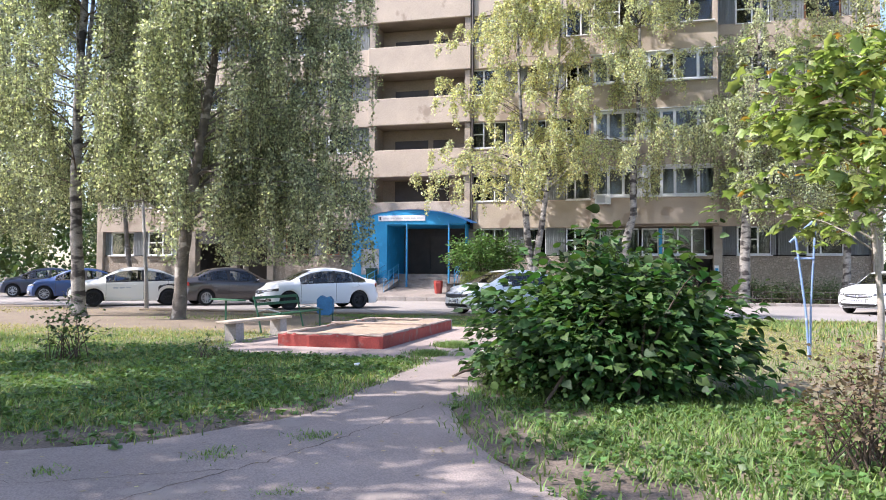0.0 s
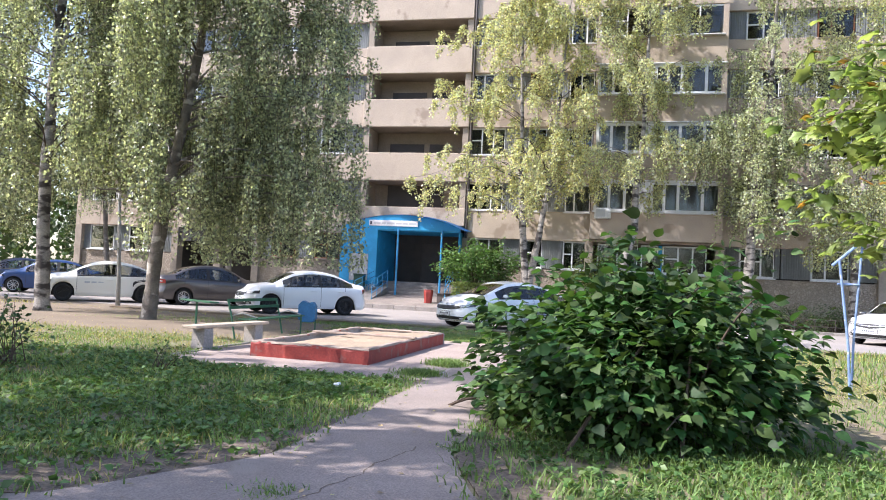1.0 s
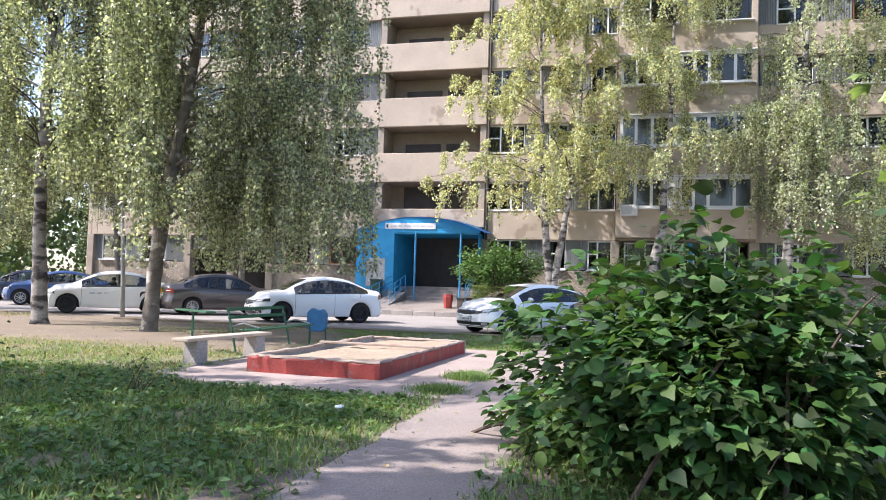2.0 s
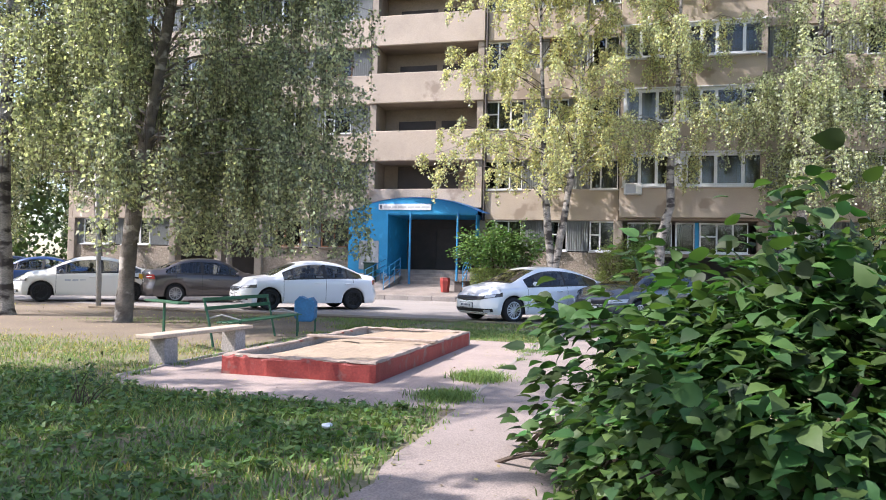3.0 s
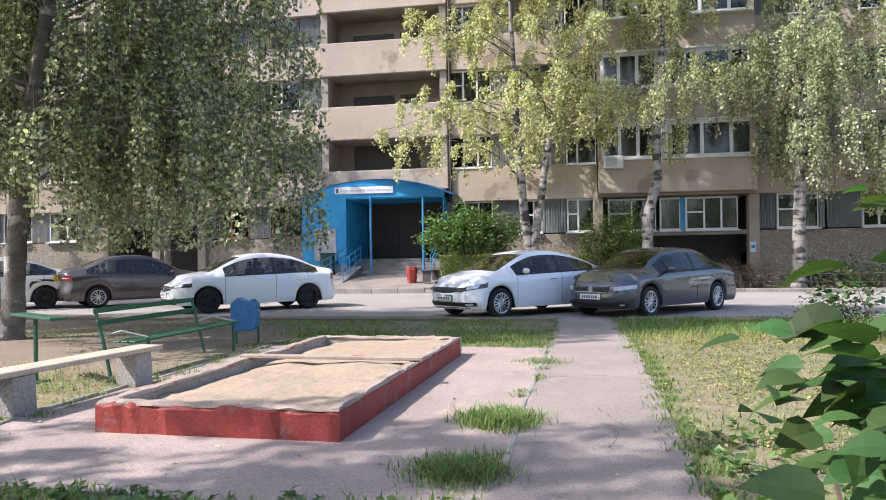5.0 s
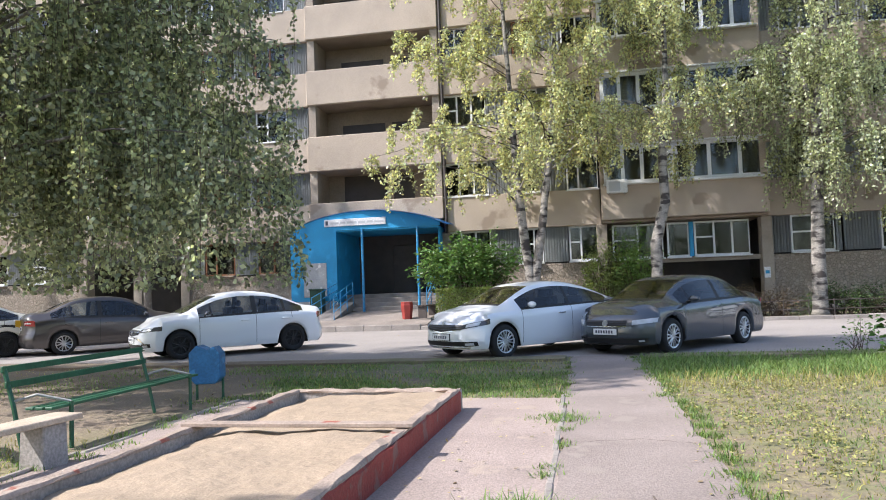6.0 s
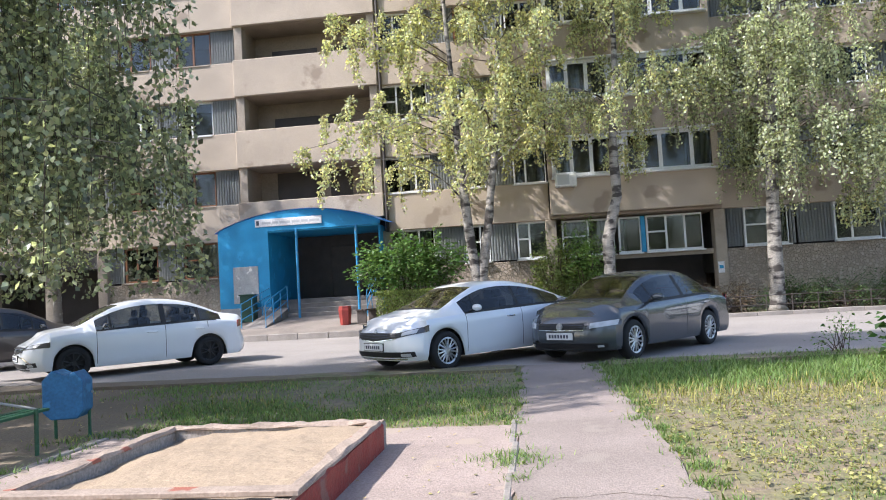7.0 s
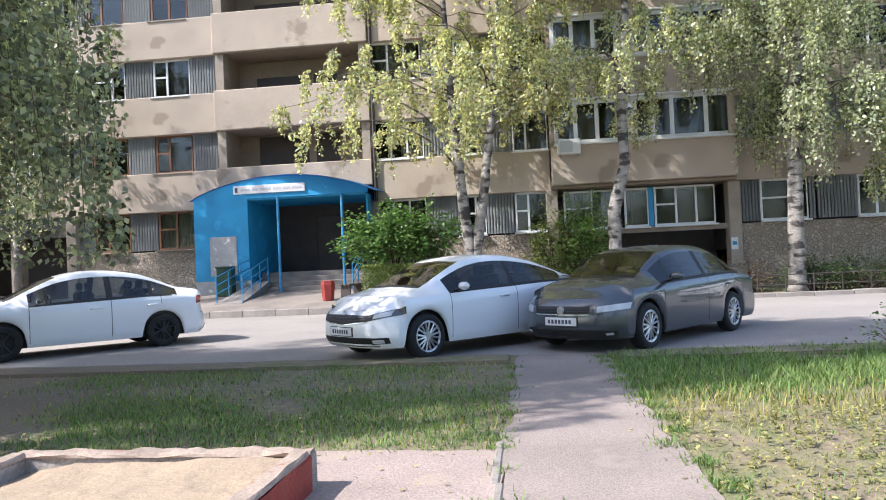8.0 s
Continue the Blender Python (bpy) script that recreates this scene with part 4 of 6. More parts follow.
    part("cowl", cowl_bm, "black", c, soft=True)

    def patch(name, mat, x0, x1, j0, j1, k=0.006, label=""):
        for sgn in (1, -1):
            bm = bmesh.new()
            for i in range(n):
                if x0 <= (sx[i] + sx[i + 1]) / 2 <= x1:
                    for j in range(j0, j1):
                        put(bm, i, j, k, (sgn,))
            bmesh.ops.remove_doubles(bm, verts=bm.verts, dist=0.002)
            part(name, bm, mat, c, label, soft=True)

    def on_end(end, y, z, k):
        """A place k proud of the front (or tail) face."""
        g = nose_x if end > 0 else tail_x
        e = 0.004
        nrm = Vector((1, -(g(y + e, z) - g(y - e, z)) / (2 * e), -(g(y, z + e) - g(y, z - e)) / (2 * e))).normalized() * end
        return Vector((g(y, z), y, z)) + nrm * k

    def strip(name, mat, end, ys, lows, highs, k=0.008, label="", parent=c, thick=0.02, mirrored=False):
        """A plate that follows the front or tail face between a lower and an upper edge."""
        out = None
        for sgn in ((1, -1) if mirrored else (1,)):
            bm = bmesh.new()
            grid = []
            for q in range(19):
                y = ys[0] + (ys[-1] - ys[0]) * q / 18
                a, b = float(np.interp(y, ys, lows)), float(np.interp(y, ys, highs))
                grid.append([bm.verts.new(on_end(end, y * sgn, a + (b - a) * r / 3, k)) for r in range(4)])
            for a, b in zip(grid, grid[1:]):
                for r in range(3):
                    bm.faces.new((a[r], b[r], b[r + 1], a[r + 1]))
            bmesh.ops.recalc_face_normals(bm, faces=bm.faces)
            if bm.faces[:][0].normal.x * end < 0:
                bmesh.ops.reverse_faces(bm, faces=bm.faces[:])
            bmesh.ops.solidify(bm, geom=bm.faces[:], thickness=thick)
            out = part(name, bm, mat, parent, label)
        return out

    def seam(s, j0=1, j1=9):
        """A narrow dark joint down the side."""
        i = min(range(n), key=lambda q: abs(sx[q] - s))
        for sgn in (1, -1):
            bm = bmesh.new()
            prev = None
            for j in range(j0, j1 + 1):
                y, z = secs[i][0][j]
                dx = 0.05 * (z - 0.55) if s < -1 else 0.0
                cur = [bm.verts.new((xs[i] + d + dx, (y + 0.0025) * sgn, z)) for d in (-0.005, 0.005)]
                if prev:
                    bm.faces.new((prev[0], prev[1], cur[1], cur[0]))
                prev = cur
            part("door_joint", bm, "black", c)

    for s in (0.90, -0.40):
        seam(s)
    seam(-1.30, 5, 9)
    # side skirt and the trim line under the windows
    patch("skirt", "black", -0.92, 0.92, 0, 1, 0.004)
    patch("window_trim", "black", -1.48, 0.92, 9, 10, 0.002)
    # front face
    gw, gl, gh, el, eh = F["grille"]
    strip("grille", "black", 1, (-gw, 0, gw), (el, gl, el), (eh, gh, eh), 0.006)
    for k in range(2):
        f = 0.33 + 0.33 * k
        za, zb = gl + (gh - gl) * f, el + (eh - el) * f
        strip("grille_bar", "print_dark", 1, (-gw * 0.96, 0, gw * 0.96), (zb, za, zb), (zb + 0.006, za + 0.006, zb + 0.006), 0.010, thick=0.006)
    if face != "cross":
        strip("grille_trim", "chrome", 1, (-gw, 0, gw), (el - 0.012, gl - 0.012, el - 0.012), (el - 0.002, gl - 0.002, el - 0.002), 0.012, "bright strip under the grille", thick=0.012)
    else:
        strip("grille_trim", "chrome", 1, (0.30, 0.52, 0.70), (0.50, 0.455, 0.33), (0.525, 0.485, 0.355), 0.012, "bright bumper stroke", thick=0.012, mirrored=True)
        strip("grille_trim", "chrome", 1, (-gw, 0, gw), (0.628, 0.598, 0.628), (0.642, 0.612, 0.642), 0.013, "bright bar across the grille", thick=0.010)
    l0, l1, a0, b0, a1, b1 = F["lamp"]
    y0, y1 = l0, l1 * hw / 0.885
    strip("lamp_housing", "lamp_smoke_and_shade", 1, (y0, y1), (a0, a1), (b0, b1), 0.005, "smoky lamp housing", mirrored=True)
    m0, m1 = y0 + (y1 - y0) * 0.18, y0 + (y1 - y0) * (0.93 if face == "flat_bar" else 0.62)
    lo = lambda y: a0 + (a1 - a0) * (y - y0) / (y1 - y0)
    hi = lambda y: b0 + (b1 - b0) * (y - y0) / (y1 - y0)
    strip("head_lamp", "lamp_clear", 1, (m0, m1), (lo(m0) + 0.015, lo(m1) + 0.015), (hi(m0) - 0.014, hi(m1) - 0.014), 0.010, "clear lamp lens", mirrored=True)
    iw, ia, ib = F["intake"]
    strip("lower_intake", "black", 1, (-iw, -iw * 0.9, iw * 0.9, iw), (ia + 0.03, ia, ia, ia + 0.03), (ib - 0.02, ib, ib, ib - 0.02), 0.005)
    strip("bumper_lip", "chrome" if face == "wide_mouth" else "black", 1, (-iw, iw), (ia - 0.035, ia - 0.035), (ia - 0.018, ia - 0.018), 0.010)
    fa, fb, fz0, fz1 = F["fog"]
    strip("fog_surround", "black", 1, (fa - 0.03, fb + 0.05), (fz0 - 0.015, fz0), (fz1 + 0.015, fz1 + 0.02), 0.004, mirrored=True)
    strip("fog_lamp", "lamp_clear", 1, (fa, fb), (fz0 + 0.005, fz0 + 0.008), (fz1 - 0.012, fz1 - 0.005), 0.012, mirrored=True)
    ez = (gl + gh) / 2 if face != "wide_mouth" else gh + 0.022
    e0 = on_end(1, 0, ez, 0.0)
    part("emblem", tb([e0, e0 + Vector((0.022, 0, 0.006))], 0.058 if face == "flat_bar" else 0.036, 18), "alloy", c)
    pz = F["plate"]
    px = nose_x(0, pz + 0.05) + 0.012
    plate = part("number_plate", bx((px - 0.03, -0.26, pz), (px, 0.26, pz + 0.112), 0.004), "plate", c)
    part("plate_rim", bx((px - 0.034, -0.272, pz - 0.010), (px - 0.006, 0.272, pz + 0.122), 0.003), "black", c)
    for k in range(7):
        part("print", bx((px + 0.0002, -0.21 + 0.058 * k, pz + 0.028), (px + 0.0012, -0.172 + 0.058 * k, pz + 0.082)), "print_dark", plate)
    # tail face
    strip("tail_lamp", "lamp_red", -1, (0.50, 0.80 * hw / 0.885, 0.885 * hw / 0.885 * 0.935), (0.80, 0.775, 0.765), (0.90, 0.925, 0.905), 0.008, mirrored=True)
    strip("tail_lens", "lamp_clear", -1, (0.52, 0.72), (0.84, 0.835), (0.865, 0.865), 0.014, mirrored=True)
    rx = tail_x(0, 0.72) - 0.012
    rp = part("number_plate", bx((rx, -0.26, 0.66), (rx + 0.03, 0.26, 0.772), 0.004), "plate", c)
    part("print", bx((rx - 0.0013, -0.2, 0.69), (rx - 0.0002, 0.2, 0.74)), "print_dark", rp)
    strip("rear_valance", "black", -1, (-0.58, 0.58), (0.25, 0.25), (0.36, 0.36), 0.006)
    strip("bumper_joint", "black", -1, (-0.76, 0.76), (0.590, 0.590), (0.596, 0.596), 0.003, thick=0.006)
    for sgn in (1, -1):
        mm = bmesh.new()
        bmesh.ops.create_uvsphere(mm, u_segments=14, v_segments=8, radius=1.0, matrix=Matrix.Translation((0.76, sgn * (hw + 0.085), 0.985)) @ Matrix.Rotation(radians(-12 * sgn), 4, "Z") @ Matrix.Diagonal((0.06, 0.13, 0.058, 1)))
        for v in mm.verts:
            v.co.x = max(v.co.x, 0.725)
        # cross-faced cars: mirror shade is put into a dark colour instead of paint
        mirror = part("mirror", mm, "lamp_smoke_and_shade" if face == "cross" else paint, c, soft=True)
        part("mirror_foot", tb([(0.77, sgn * (hw - 0.07), 0.925), (0.77, sgn * (hw + 0.03), 0.95)], 0.026, 8), "black", mirror)
        part("mirror_glass", bx((0.719, sgn * (hw + 0.0), 0.945), (0.7235, sgn * (hw + 0.15), 1.02), 0.001), "chrome", mirror)
        for hx in (-0.14, -1.12):
            part("door_handle", tb([(hx - 0.10, sgn * (hw * 0.985), 0.79), (hx - 0.06, sgn * (hw * 0.985 + 0.03), 0.795), (hx + 0.06, sgn * (hw * 0.985 + 0.03), 0.795), (hx + 0.10, sgn * (hw * 0.985), 0.79)], 0.013, 6), "chrome" if face == "wide_mouth" else paint, c, soft=True)
    # under-body, cabin, seats
    part("underbody", bx((xr + 0.4, -hw + 0.22, 0.19), (xf - 0.42, hw - 0.22, 0.55)), "black", c)
    for ax in (wb / 2, -wb / 2):
        part("wheel_housing", bx((ax - 0.36, -hw + 0.2, 0.3), (ax + 0.36, hw - 0.2, 0.68)), "black", c)
    part("dashboard", bx((0.62, -hw + 0.16, 0.55), (1.10, hw - 0.16, 0.90), 0.04), "dash", c)
    part("steering_wheel", tb([Vector((0.52, 0.36 + 0.18 * math.cos(a * math.tau / 16), 0.90 + 0.16 * math.sin(a * math.tau / 16))) for a in range(17)], 0.014, 5), "black", c)
    part("cabin_floor", bx((-1.5, -hw + 0.14, 0.50), (0.62, hw - 0.14, 0.62)), "dash", c)
    part("parcel_shelf", bx((-1.75, -hw + 0.2, 0.85), (-1.15, hw - 0.2, 0.92)), "dash", c)
    for sx_, sy in ((-0.05, 0.36), (-0.05, -0.36), (-0.95, 0.36), (-0.95, -0.36)):
        st = bmesh.new()
        box(st, (sx_ - 0.14, sy - 0.24, 0.6), (sx_, sy + 0.24, 1.10), 0.05)
        box(st, (sx_ - 0.12, sy - 0.12, 1.11), (sx_ - 0.03, sy + 0.12, 1.26), 0.03)
        part("seat", st, "dash", c)
    # wheels
    for ax in (wb / 2, -wb / 2):
        for sgn in (1, -1):
            yo = sgn * (hw - 0.035)
            tyre = bmesh.new()
            prof = ((0.66, -0.01), (0.70, 0.008), (0.84, 0.012), (0.94, 0.0), (1.0, -0.035), (1.0, -0.16), (0.93, -0.19), (0.66, -0.18))
            kk = 36
            rings = [[tyre.verts.new((ax + wr * r * math.cos(a * math.tau / kk), yo + sgn * d, wr + wr * r * math.sin(a * math.tau / kk))) for a in range(kk)] for r, d in prof]
            for q in range(len(prof)):
                a_, b_ = rings[q], rings[(q + 1) % len(prof)]
                for k in range(kk):
                    tyre.faces.new((a_[k], a_[(k + 1) % kk], b_[(k + 1) % kk], b_[k]))
            bmesh.ops.recalc_face_normals(tyre, faces=tyre.faces)
            w_ = part("wheel", tyre, "tyre", c, "black rubber tyre", soft=True)
            rb_ = bmesh.new()
            tube(rb_, [(ax, yo - sgn * 0.10, wr), (ax, yo - sgn * 0.085, wr)], wr * 0.66, 24)
            part("brake_disc", rb_, "black", w_)
            sp = bmesh.new()
            for k in range(spokes * 2):
                a0_ = (k // 2) * math.tau / spokes + (0.16 if k % 2 else -0.16) * 5 / spokes
                a1_ = (k // 2) * math.tau / spokes + (0.30 if k % 2 else -0.30) * 5 / spokes
                d0, d1 = (Vector((math.cos(a), 0, math.sin(a))) for a in (a0_, a1_))
                tube(sp, [Vector((ax, yo - sgn * 0.012, wr)) + d0 * 0.04, Vector((ax, yo - sgn * 0.012, wr)) + d1 * wr * 0.66], [0.017, 0.013], 5)
            tube(sp, [(ax, yo - sgn * 0.05, wr), (ax, yo + sgn * 0.002, wr)], 0.05, 12)
            for rr, rt in ((0.67, 0.014), (0.62, 0.006)):
                ring = [(ax + wr * rr * math.cos(a * math.tau / 30), yo - sgn * 0.008, wr + wr * rr * math.sin(a * math.tau / 30)) for a in range(31)]
                tube(sp, ring, rt, 6, cap=False)
            part("rim", sp, rim, w_)
    if taxi:
        patch("taxi_stripe", "yellow", -1.95, -1.55, 5, 9, 0.003, label="yellow patch on the rear flank")
        patch("taxi_print", "black", -1.55, -0.95, 4, 6, 0.003, label="black chequer band")
        bm = bmesh.new()
        for sgn in (1, -1):
            for k in range(3):
                box(bm, (0.05 + 0.22 * k, sgn * (hw * 0.99), 0.66), (0.22 + 0.22 * k, sgn * (hw * 0.99 + 0.004), 0.72))
        part("print", bm, "print_grey", c)
    return c


def with_spec(**k):
    s = dict(SEDAN)
    s.update(k)
    return s


car("white saloon car with black steel wheels parked at the kerb", "car_white", with_spec(length=4.41, width=1.76, wb=2.635, nose=0.86, wheel=0.31), (-1.02, 27.52), -135.4, "steel_black", 5, 1.01)
car("white saloon car with dark multi-spoke alloy wheels", "car_white", with_spec(length=4.50, width=1.79, wb=2.70, nose=0.86, wheel=0.318, top=FASTBACK), (6.24, 26.36), -133, "alloy", 8, 0.99, face="wide_mouth")
car("dark grey saloon car with bright alloy wheels", "car_grey", with_spec(length=4.64, width=1.78, wb=2.65, nose=0.9, wheel=0.325, top=THREE_BOX), (9.17, 26.68), -129, "alloy", 7, 1.0, face="flat_bar")
car("white taxi saloon with a yellow patch on its flank", "car_taxi", with_spec(length=4.41, width=1.76, wb=2.635, nose=0.86, wheel=0.31), (-8.78, 27.38), -138, "steel_black", 5, 1.01, taxi=True)
car("brownish grey saloon car seen from its tail", "car_brown", with_spec(length=4.27, width=1.70, wb=2.476, nose=0.85, wheel=0.3, top=THREE_BOX), (-5.6, 29.45), 48, "alloy", 6, 1.03)
car("blue hatchback car in the shade of the trees", "car_blue", with_spec(length=4.2, width=1.75, wb=2.6, nose=0.82, wheel=0.31), (-14.3, 31.2), -150, "alloy", 5, 1.0)
car("dark navy car under the far trees", "car_navy", with_spec(length=4.4, width=1.78, wb=2.6, nose=0.85, wheel=0.31), (-19.3, 34.6), -150, "alloy", 5, 1.02)
car("white hatchback car parked by the roadside", "car_white", with_spec(length=4.2, width=1.76, wb=2.6, nose=0.85, wheel=0.31), (18.9, 31.0), -135, "alloy", 5, 1.0)

# ---- trees ----
def frames_of(dirs, gen):
    """Two unit vectors square to each direction, turned at random."""
    n = len(dirs)
    r = gen.normal(size=(n, 3))
    u = np.cross(dirs, r)
    u /= np.linalg.norm(u, axis=1, keepdims=True) + 1e-9
    return u, np.cross(dirs, u)


def diamonds(pos, dirs, length, width, gen):
    """Small leaves: a kite shape folded a little along its middle."""
    u, v = frames_of(dirs, gen)
    L = (length * gen.uniform(0.7, 1.25, len(pos)))[:, None]
    W = (width * gen.uniform(0.7, 1.25, len(pos)))[:, None]
    out = np.empty((len(pos), 4, 3))
    out[:, 0] = pos
    out[:, 1] = pos + dirs * L * 0.45 + u * W * 0.5 + v * W * 0.12
    out[:, 2] = pos + dirs * L
    out[:, 3] = pos + dirs * L * 0.45 - u * W * 0.5 + v * W * 0.12
    return out


KITE = [[0, 1, 2], [0, 2, 3]]


def unit(a):
    return a / (np.linalg.norm(a, axis=1, keepdims=True) + 1e-9)


def birch(label, stems, limbs, seed, leaf_mat, bark="bark", leaves=(22, 40), leaf=(0.07, 0.055), reach=(2.0, 3.8), hang=(0.6, 1.8),
          z_from=3.0, lean=(0, 0), second=None, mix=0.0, up=0.35, low_reach=None, base_z=0.0, clear=None, taper=0.55, high=1.0):
    """A weeping birch: stems (lists of points with radii), limbs that rise and arch over, hanging twigs full of small leaves."""
    gen = np.random.default_rng(seed)
    tree = thing("birch_tree", label, "tree")
    tips_p, tips_d = [], []
    twig_quads = []
    for pts, radii in stems:
        fine, fr = [], []
        for i in range(len(pts) - 1):
            for k in range(9):
                f = k / 9
                p = Vector(pts[i]).lerp(Vector(pts[i + 1]), f)
                w = 0.04 if 0 < i else 0.02
                fine.append(p + Vector((noise.noise(p * 0.9) * w, noise.noise(p * 0.9 + Vector((5, 0, 0))) * w, 0)))
                fr.append((radii[i] + (radii[i + 1] - radii[i]) * f) * (1 + 0.16 * noise.noise(p * 3.1)))
        fine.append(Vector(pts[-1]))
        fr.append(radii[-1])
        fr[0] *= 1.35
        part("trunk", tube(bmesh.new(), fine, fr, 12), bark, tree, soft=True)
    for b in range(limbs):
        pts, radii = stems[b % len(stems)]
        zs = [p[2] for p in pts]
        z0 = z_from + (zs[-1] * 0.97 - z_from) * gen.uniform() ** high
        start = Vector((float(np.interp(z0, zs, [p[0] for p in pts])), float(np.interp(z0, zs, [p[1] for p in pts])), z0))
        az = b * 2.39996 + gen.uniform(-0.7, 0.7)
        R = gen.uniform(*reach) * (1.0 - taper * max(0, (z0 - z_from) / (zs[-1] - z_from)) ** 1.5)
        if low_reach and z0 < z_from + 2:
            R = max(R, gen.uniform(*low_reach))
        rise = R * gen.uniform(up * 0.5, up * 1.6)
        limb = []
        for k in range(9):
            f = k / 8
            wob = 0.12 * R
            limb.append(start + Vector((math.cos(az) * R * f + lean[0] * f * f + gen.normal() * wob * 0.3 * f, math.sin(az) * R * f + lean[1] * f * f + gen.normal() * wob * 0.3 * f, rise * (2.4 * f - 1.9 * f * f) + gen.normal() * wob * 0.12)))
        r0 = float(np.interp(z0, zs, radii)) * 0.27
        part("branch", tube(bmesh.new(), limb, [max(0.006, r0 * (1 - 0.85 * k / 8)) for k in range(9)], 5), "twig" if r0 < 0.03 else bark, tree)
        # twigs hang in clumps from short side shoots
        clumps = max(3, leaves[0] // 5)
        for g in range(clumps):
            f = min(max(0.22 + 0.8 * (g + gen.uniform()) / clumps, 0.2), 1.0)
            q = f * 8
            i = min(int(q), 7)
            side_az = az + gen.choice((-1, 1)) * gen.uniform(0.3, 1.5)
            far = gen.uniform(0.1, 0.75) * (0.5 + 0.5 * f)
            root = limb[i].lerp(limb[i + 1], q - i)
            p = root + Vector((math.cos(side_az) * far, math.sin(side_az) * far, 0.25 * far))
            side = np.array((-math.sin(side_az), math.cos(side_az), 0)) * 0.007
            twig_quads.append([np.array(root) - side, np.array(root) + side, np.array(p) + side * 0.6, np.array(p) - side * 0.6])
            size = gen.uniform(0.55, 1.3)
            for k in range(5):
                a2 = side_az + gen.normal() * 1.3
                out = gen.uniform(0.05, 0.48) * size
                drop = gen.uniform(*hang) * size
                m = max(4, int(leaves[1] * drop / (0.5 * (hang[0] + hang[1]))))
                t = np.sort(gen.uniform(0.0, 1, m) ** 0.85)
                line = np.stack([p.x + math.cos(a2) * out * np.sqrt(t), p.y + math.sin(a2) * out * np.sqrt(t), p.z + 0.12 * t - drop * t ** 1.35], 1)
                line += gen.normal(size=line.shape) * (0.065, 0.065, 0.045)
                tips_p.append(line)
                d = gen.normal(size=line.shape) * 0.75 + (math.cos(a2) * 0.35, math.sin(a2) * 0.35, -0.75)
                tips_d.append(d)
                ends = [np.array((p.x + math.cos(a2) * out * math.sqrt(v), p.y + math.sin(a2) * out * math.sqrt(v), p.z + 0.12 * v - drop * v ** 1.35)) for v in (0, 0.3, 1.0)]
                for e0, e1 in zip(ends, ends[1:]):
                    side = np.array((-math.sin(a2), math.cos(a2), 0)) * 0.004
                    twig_quads.append([e0 - side, e0 + side, e1 + side, e1 - side])
    P, D = np.concatenate(tips_p), unit(np.concatenate(tips_d))
    keep = P[:, 2] > base_z
    if clear:
        keep &= ~clear(P)
    P, D = P[keep], D[keep]
    pick = gen.uniform(size=len(P)) < mix
    part("crown", raw_mesh("crown", diamonds(P[~pick], D[~pick], *leaf, gen), KITE, leaf_mat), leaf_mat, tree, kind="stuff")
    if second:
        part("crown", raw_mesh("crown", diamonds(P[pick], D[pick], *leaf, gen), KITE, second), second, tree, kind="stuff")
    twig_quads = np.array(twig_quads)
    twig_quads = twig_quads[twig_quads[:, :, 2].min(axis=1) > base_z]
    if clear:
        twig_quads = twig_quads[~clear(twig_quads.mean(axis=1))]
    part("twig", raw_mesh("twig", twig_quads, [[0, 1, 2, 3]], "twig"), "twig", tree, kind="stuff")
    return tree


# the two birches on the lawn
birch("old weeping birch with a leaning dark trunk and dense crown", [
    ([(-2.05, 20.5, -0.1), (-1.98, 20.5, 1.2), (-1.82, 20.5, 2.9), (-1.42, 20.5, 4.9), (-0.96, 20.5, 7.9), (-0.6, 20.6, 11.0), (-0.4, 20.6, 16.0)], [0.20, 0.17, 0.155, 0.13, 0.10, 0.06, 0.02])],
    104, 3, "leaf_birch", "bark_dark", (40, 66), (0.084, 0.066), (2.2, 4.2), (0.7, 2.9), 2.5, (0.8, 0.6), "leaf_mid", 0.46, low_reach=(2.5, 3.7), base_z=1.5, up=0.30, high=1.25,
    clear=lambda P: ((P[:, 0] < -1.6) & (P[:, 2] < 3.7 + 0.5 * np.sin(P[:, 1] * 3))) | ((np.abs(P[:, 0] - np.interp(P[:, 2], (0, 2.9, 4.9, 7.9, 13.5), (-2.05, -1.82, -1.42, -0.96, -0.5)) - 0.75 * (20.5 - P[:, 1])) < 0.25 + 0.06 * (20.5 - P[:, 1])) & (P[:, 1] < 20.4) & (np.sin(P[:, 2] * 1.3 + 1.0) > -0.8)))
birch("tall birch with a straight grey-white trunk", [
    ([(-5.67, 21.0, -0.1), (-5.8, 21.0, 1.8), (-5.9, 21.0, 4.3), (-5.82, 21.0, 7.7), (-5.7, 21.1, 11.0), (-5.6, 21.2, 14.0)], [0.21, 0.17, 0.15, 0.12, 0.08, 0.02]),
    ([(-5.86, 21.0, 5.5), (-5.60, 21.05, 7.7), (-5.35, 21.1, 11.0)], [0.08, 0.075, 0.03])],
    64, 5, "leaf_birch", "bark", (35, 46), (0.085, 0.066), (2.2, 4.0), (0.6, 2.0), 3.6, (-0.4, 0.4), "leaf_mid", 0.45, base_z=2.7,
    clear=lambda P: (np.abs(P[:, 0] + 5.78 - 0.85 * (21.0 - P[:, 1])) < 0.5) & (P[:, 1] < 20.95) & (np.sin(P[:, 2] * 1.7) > -0.6))
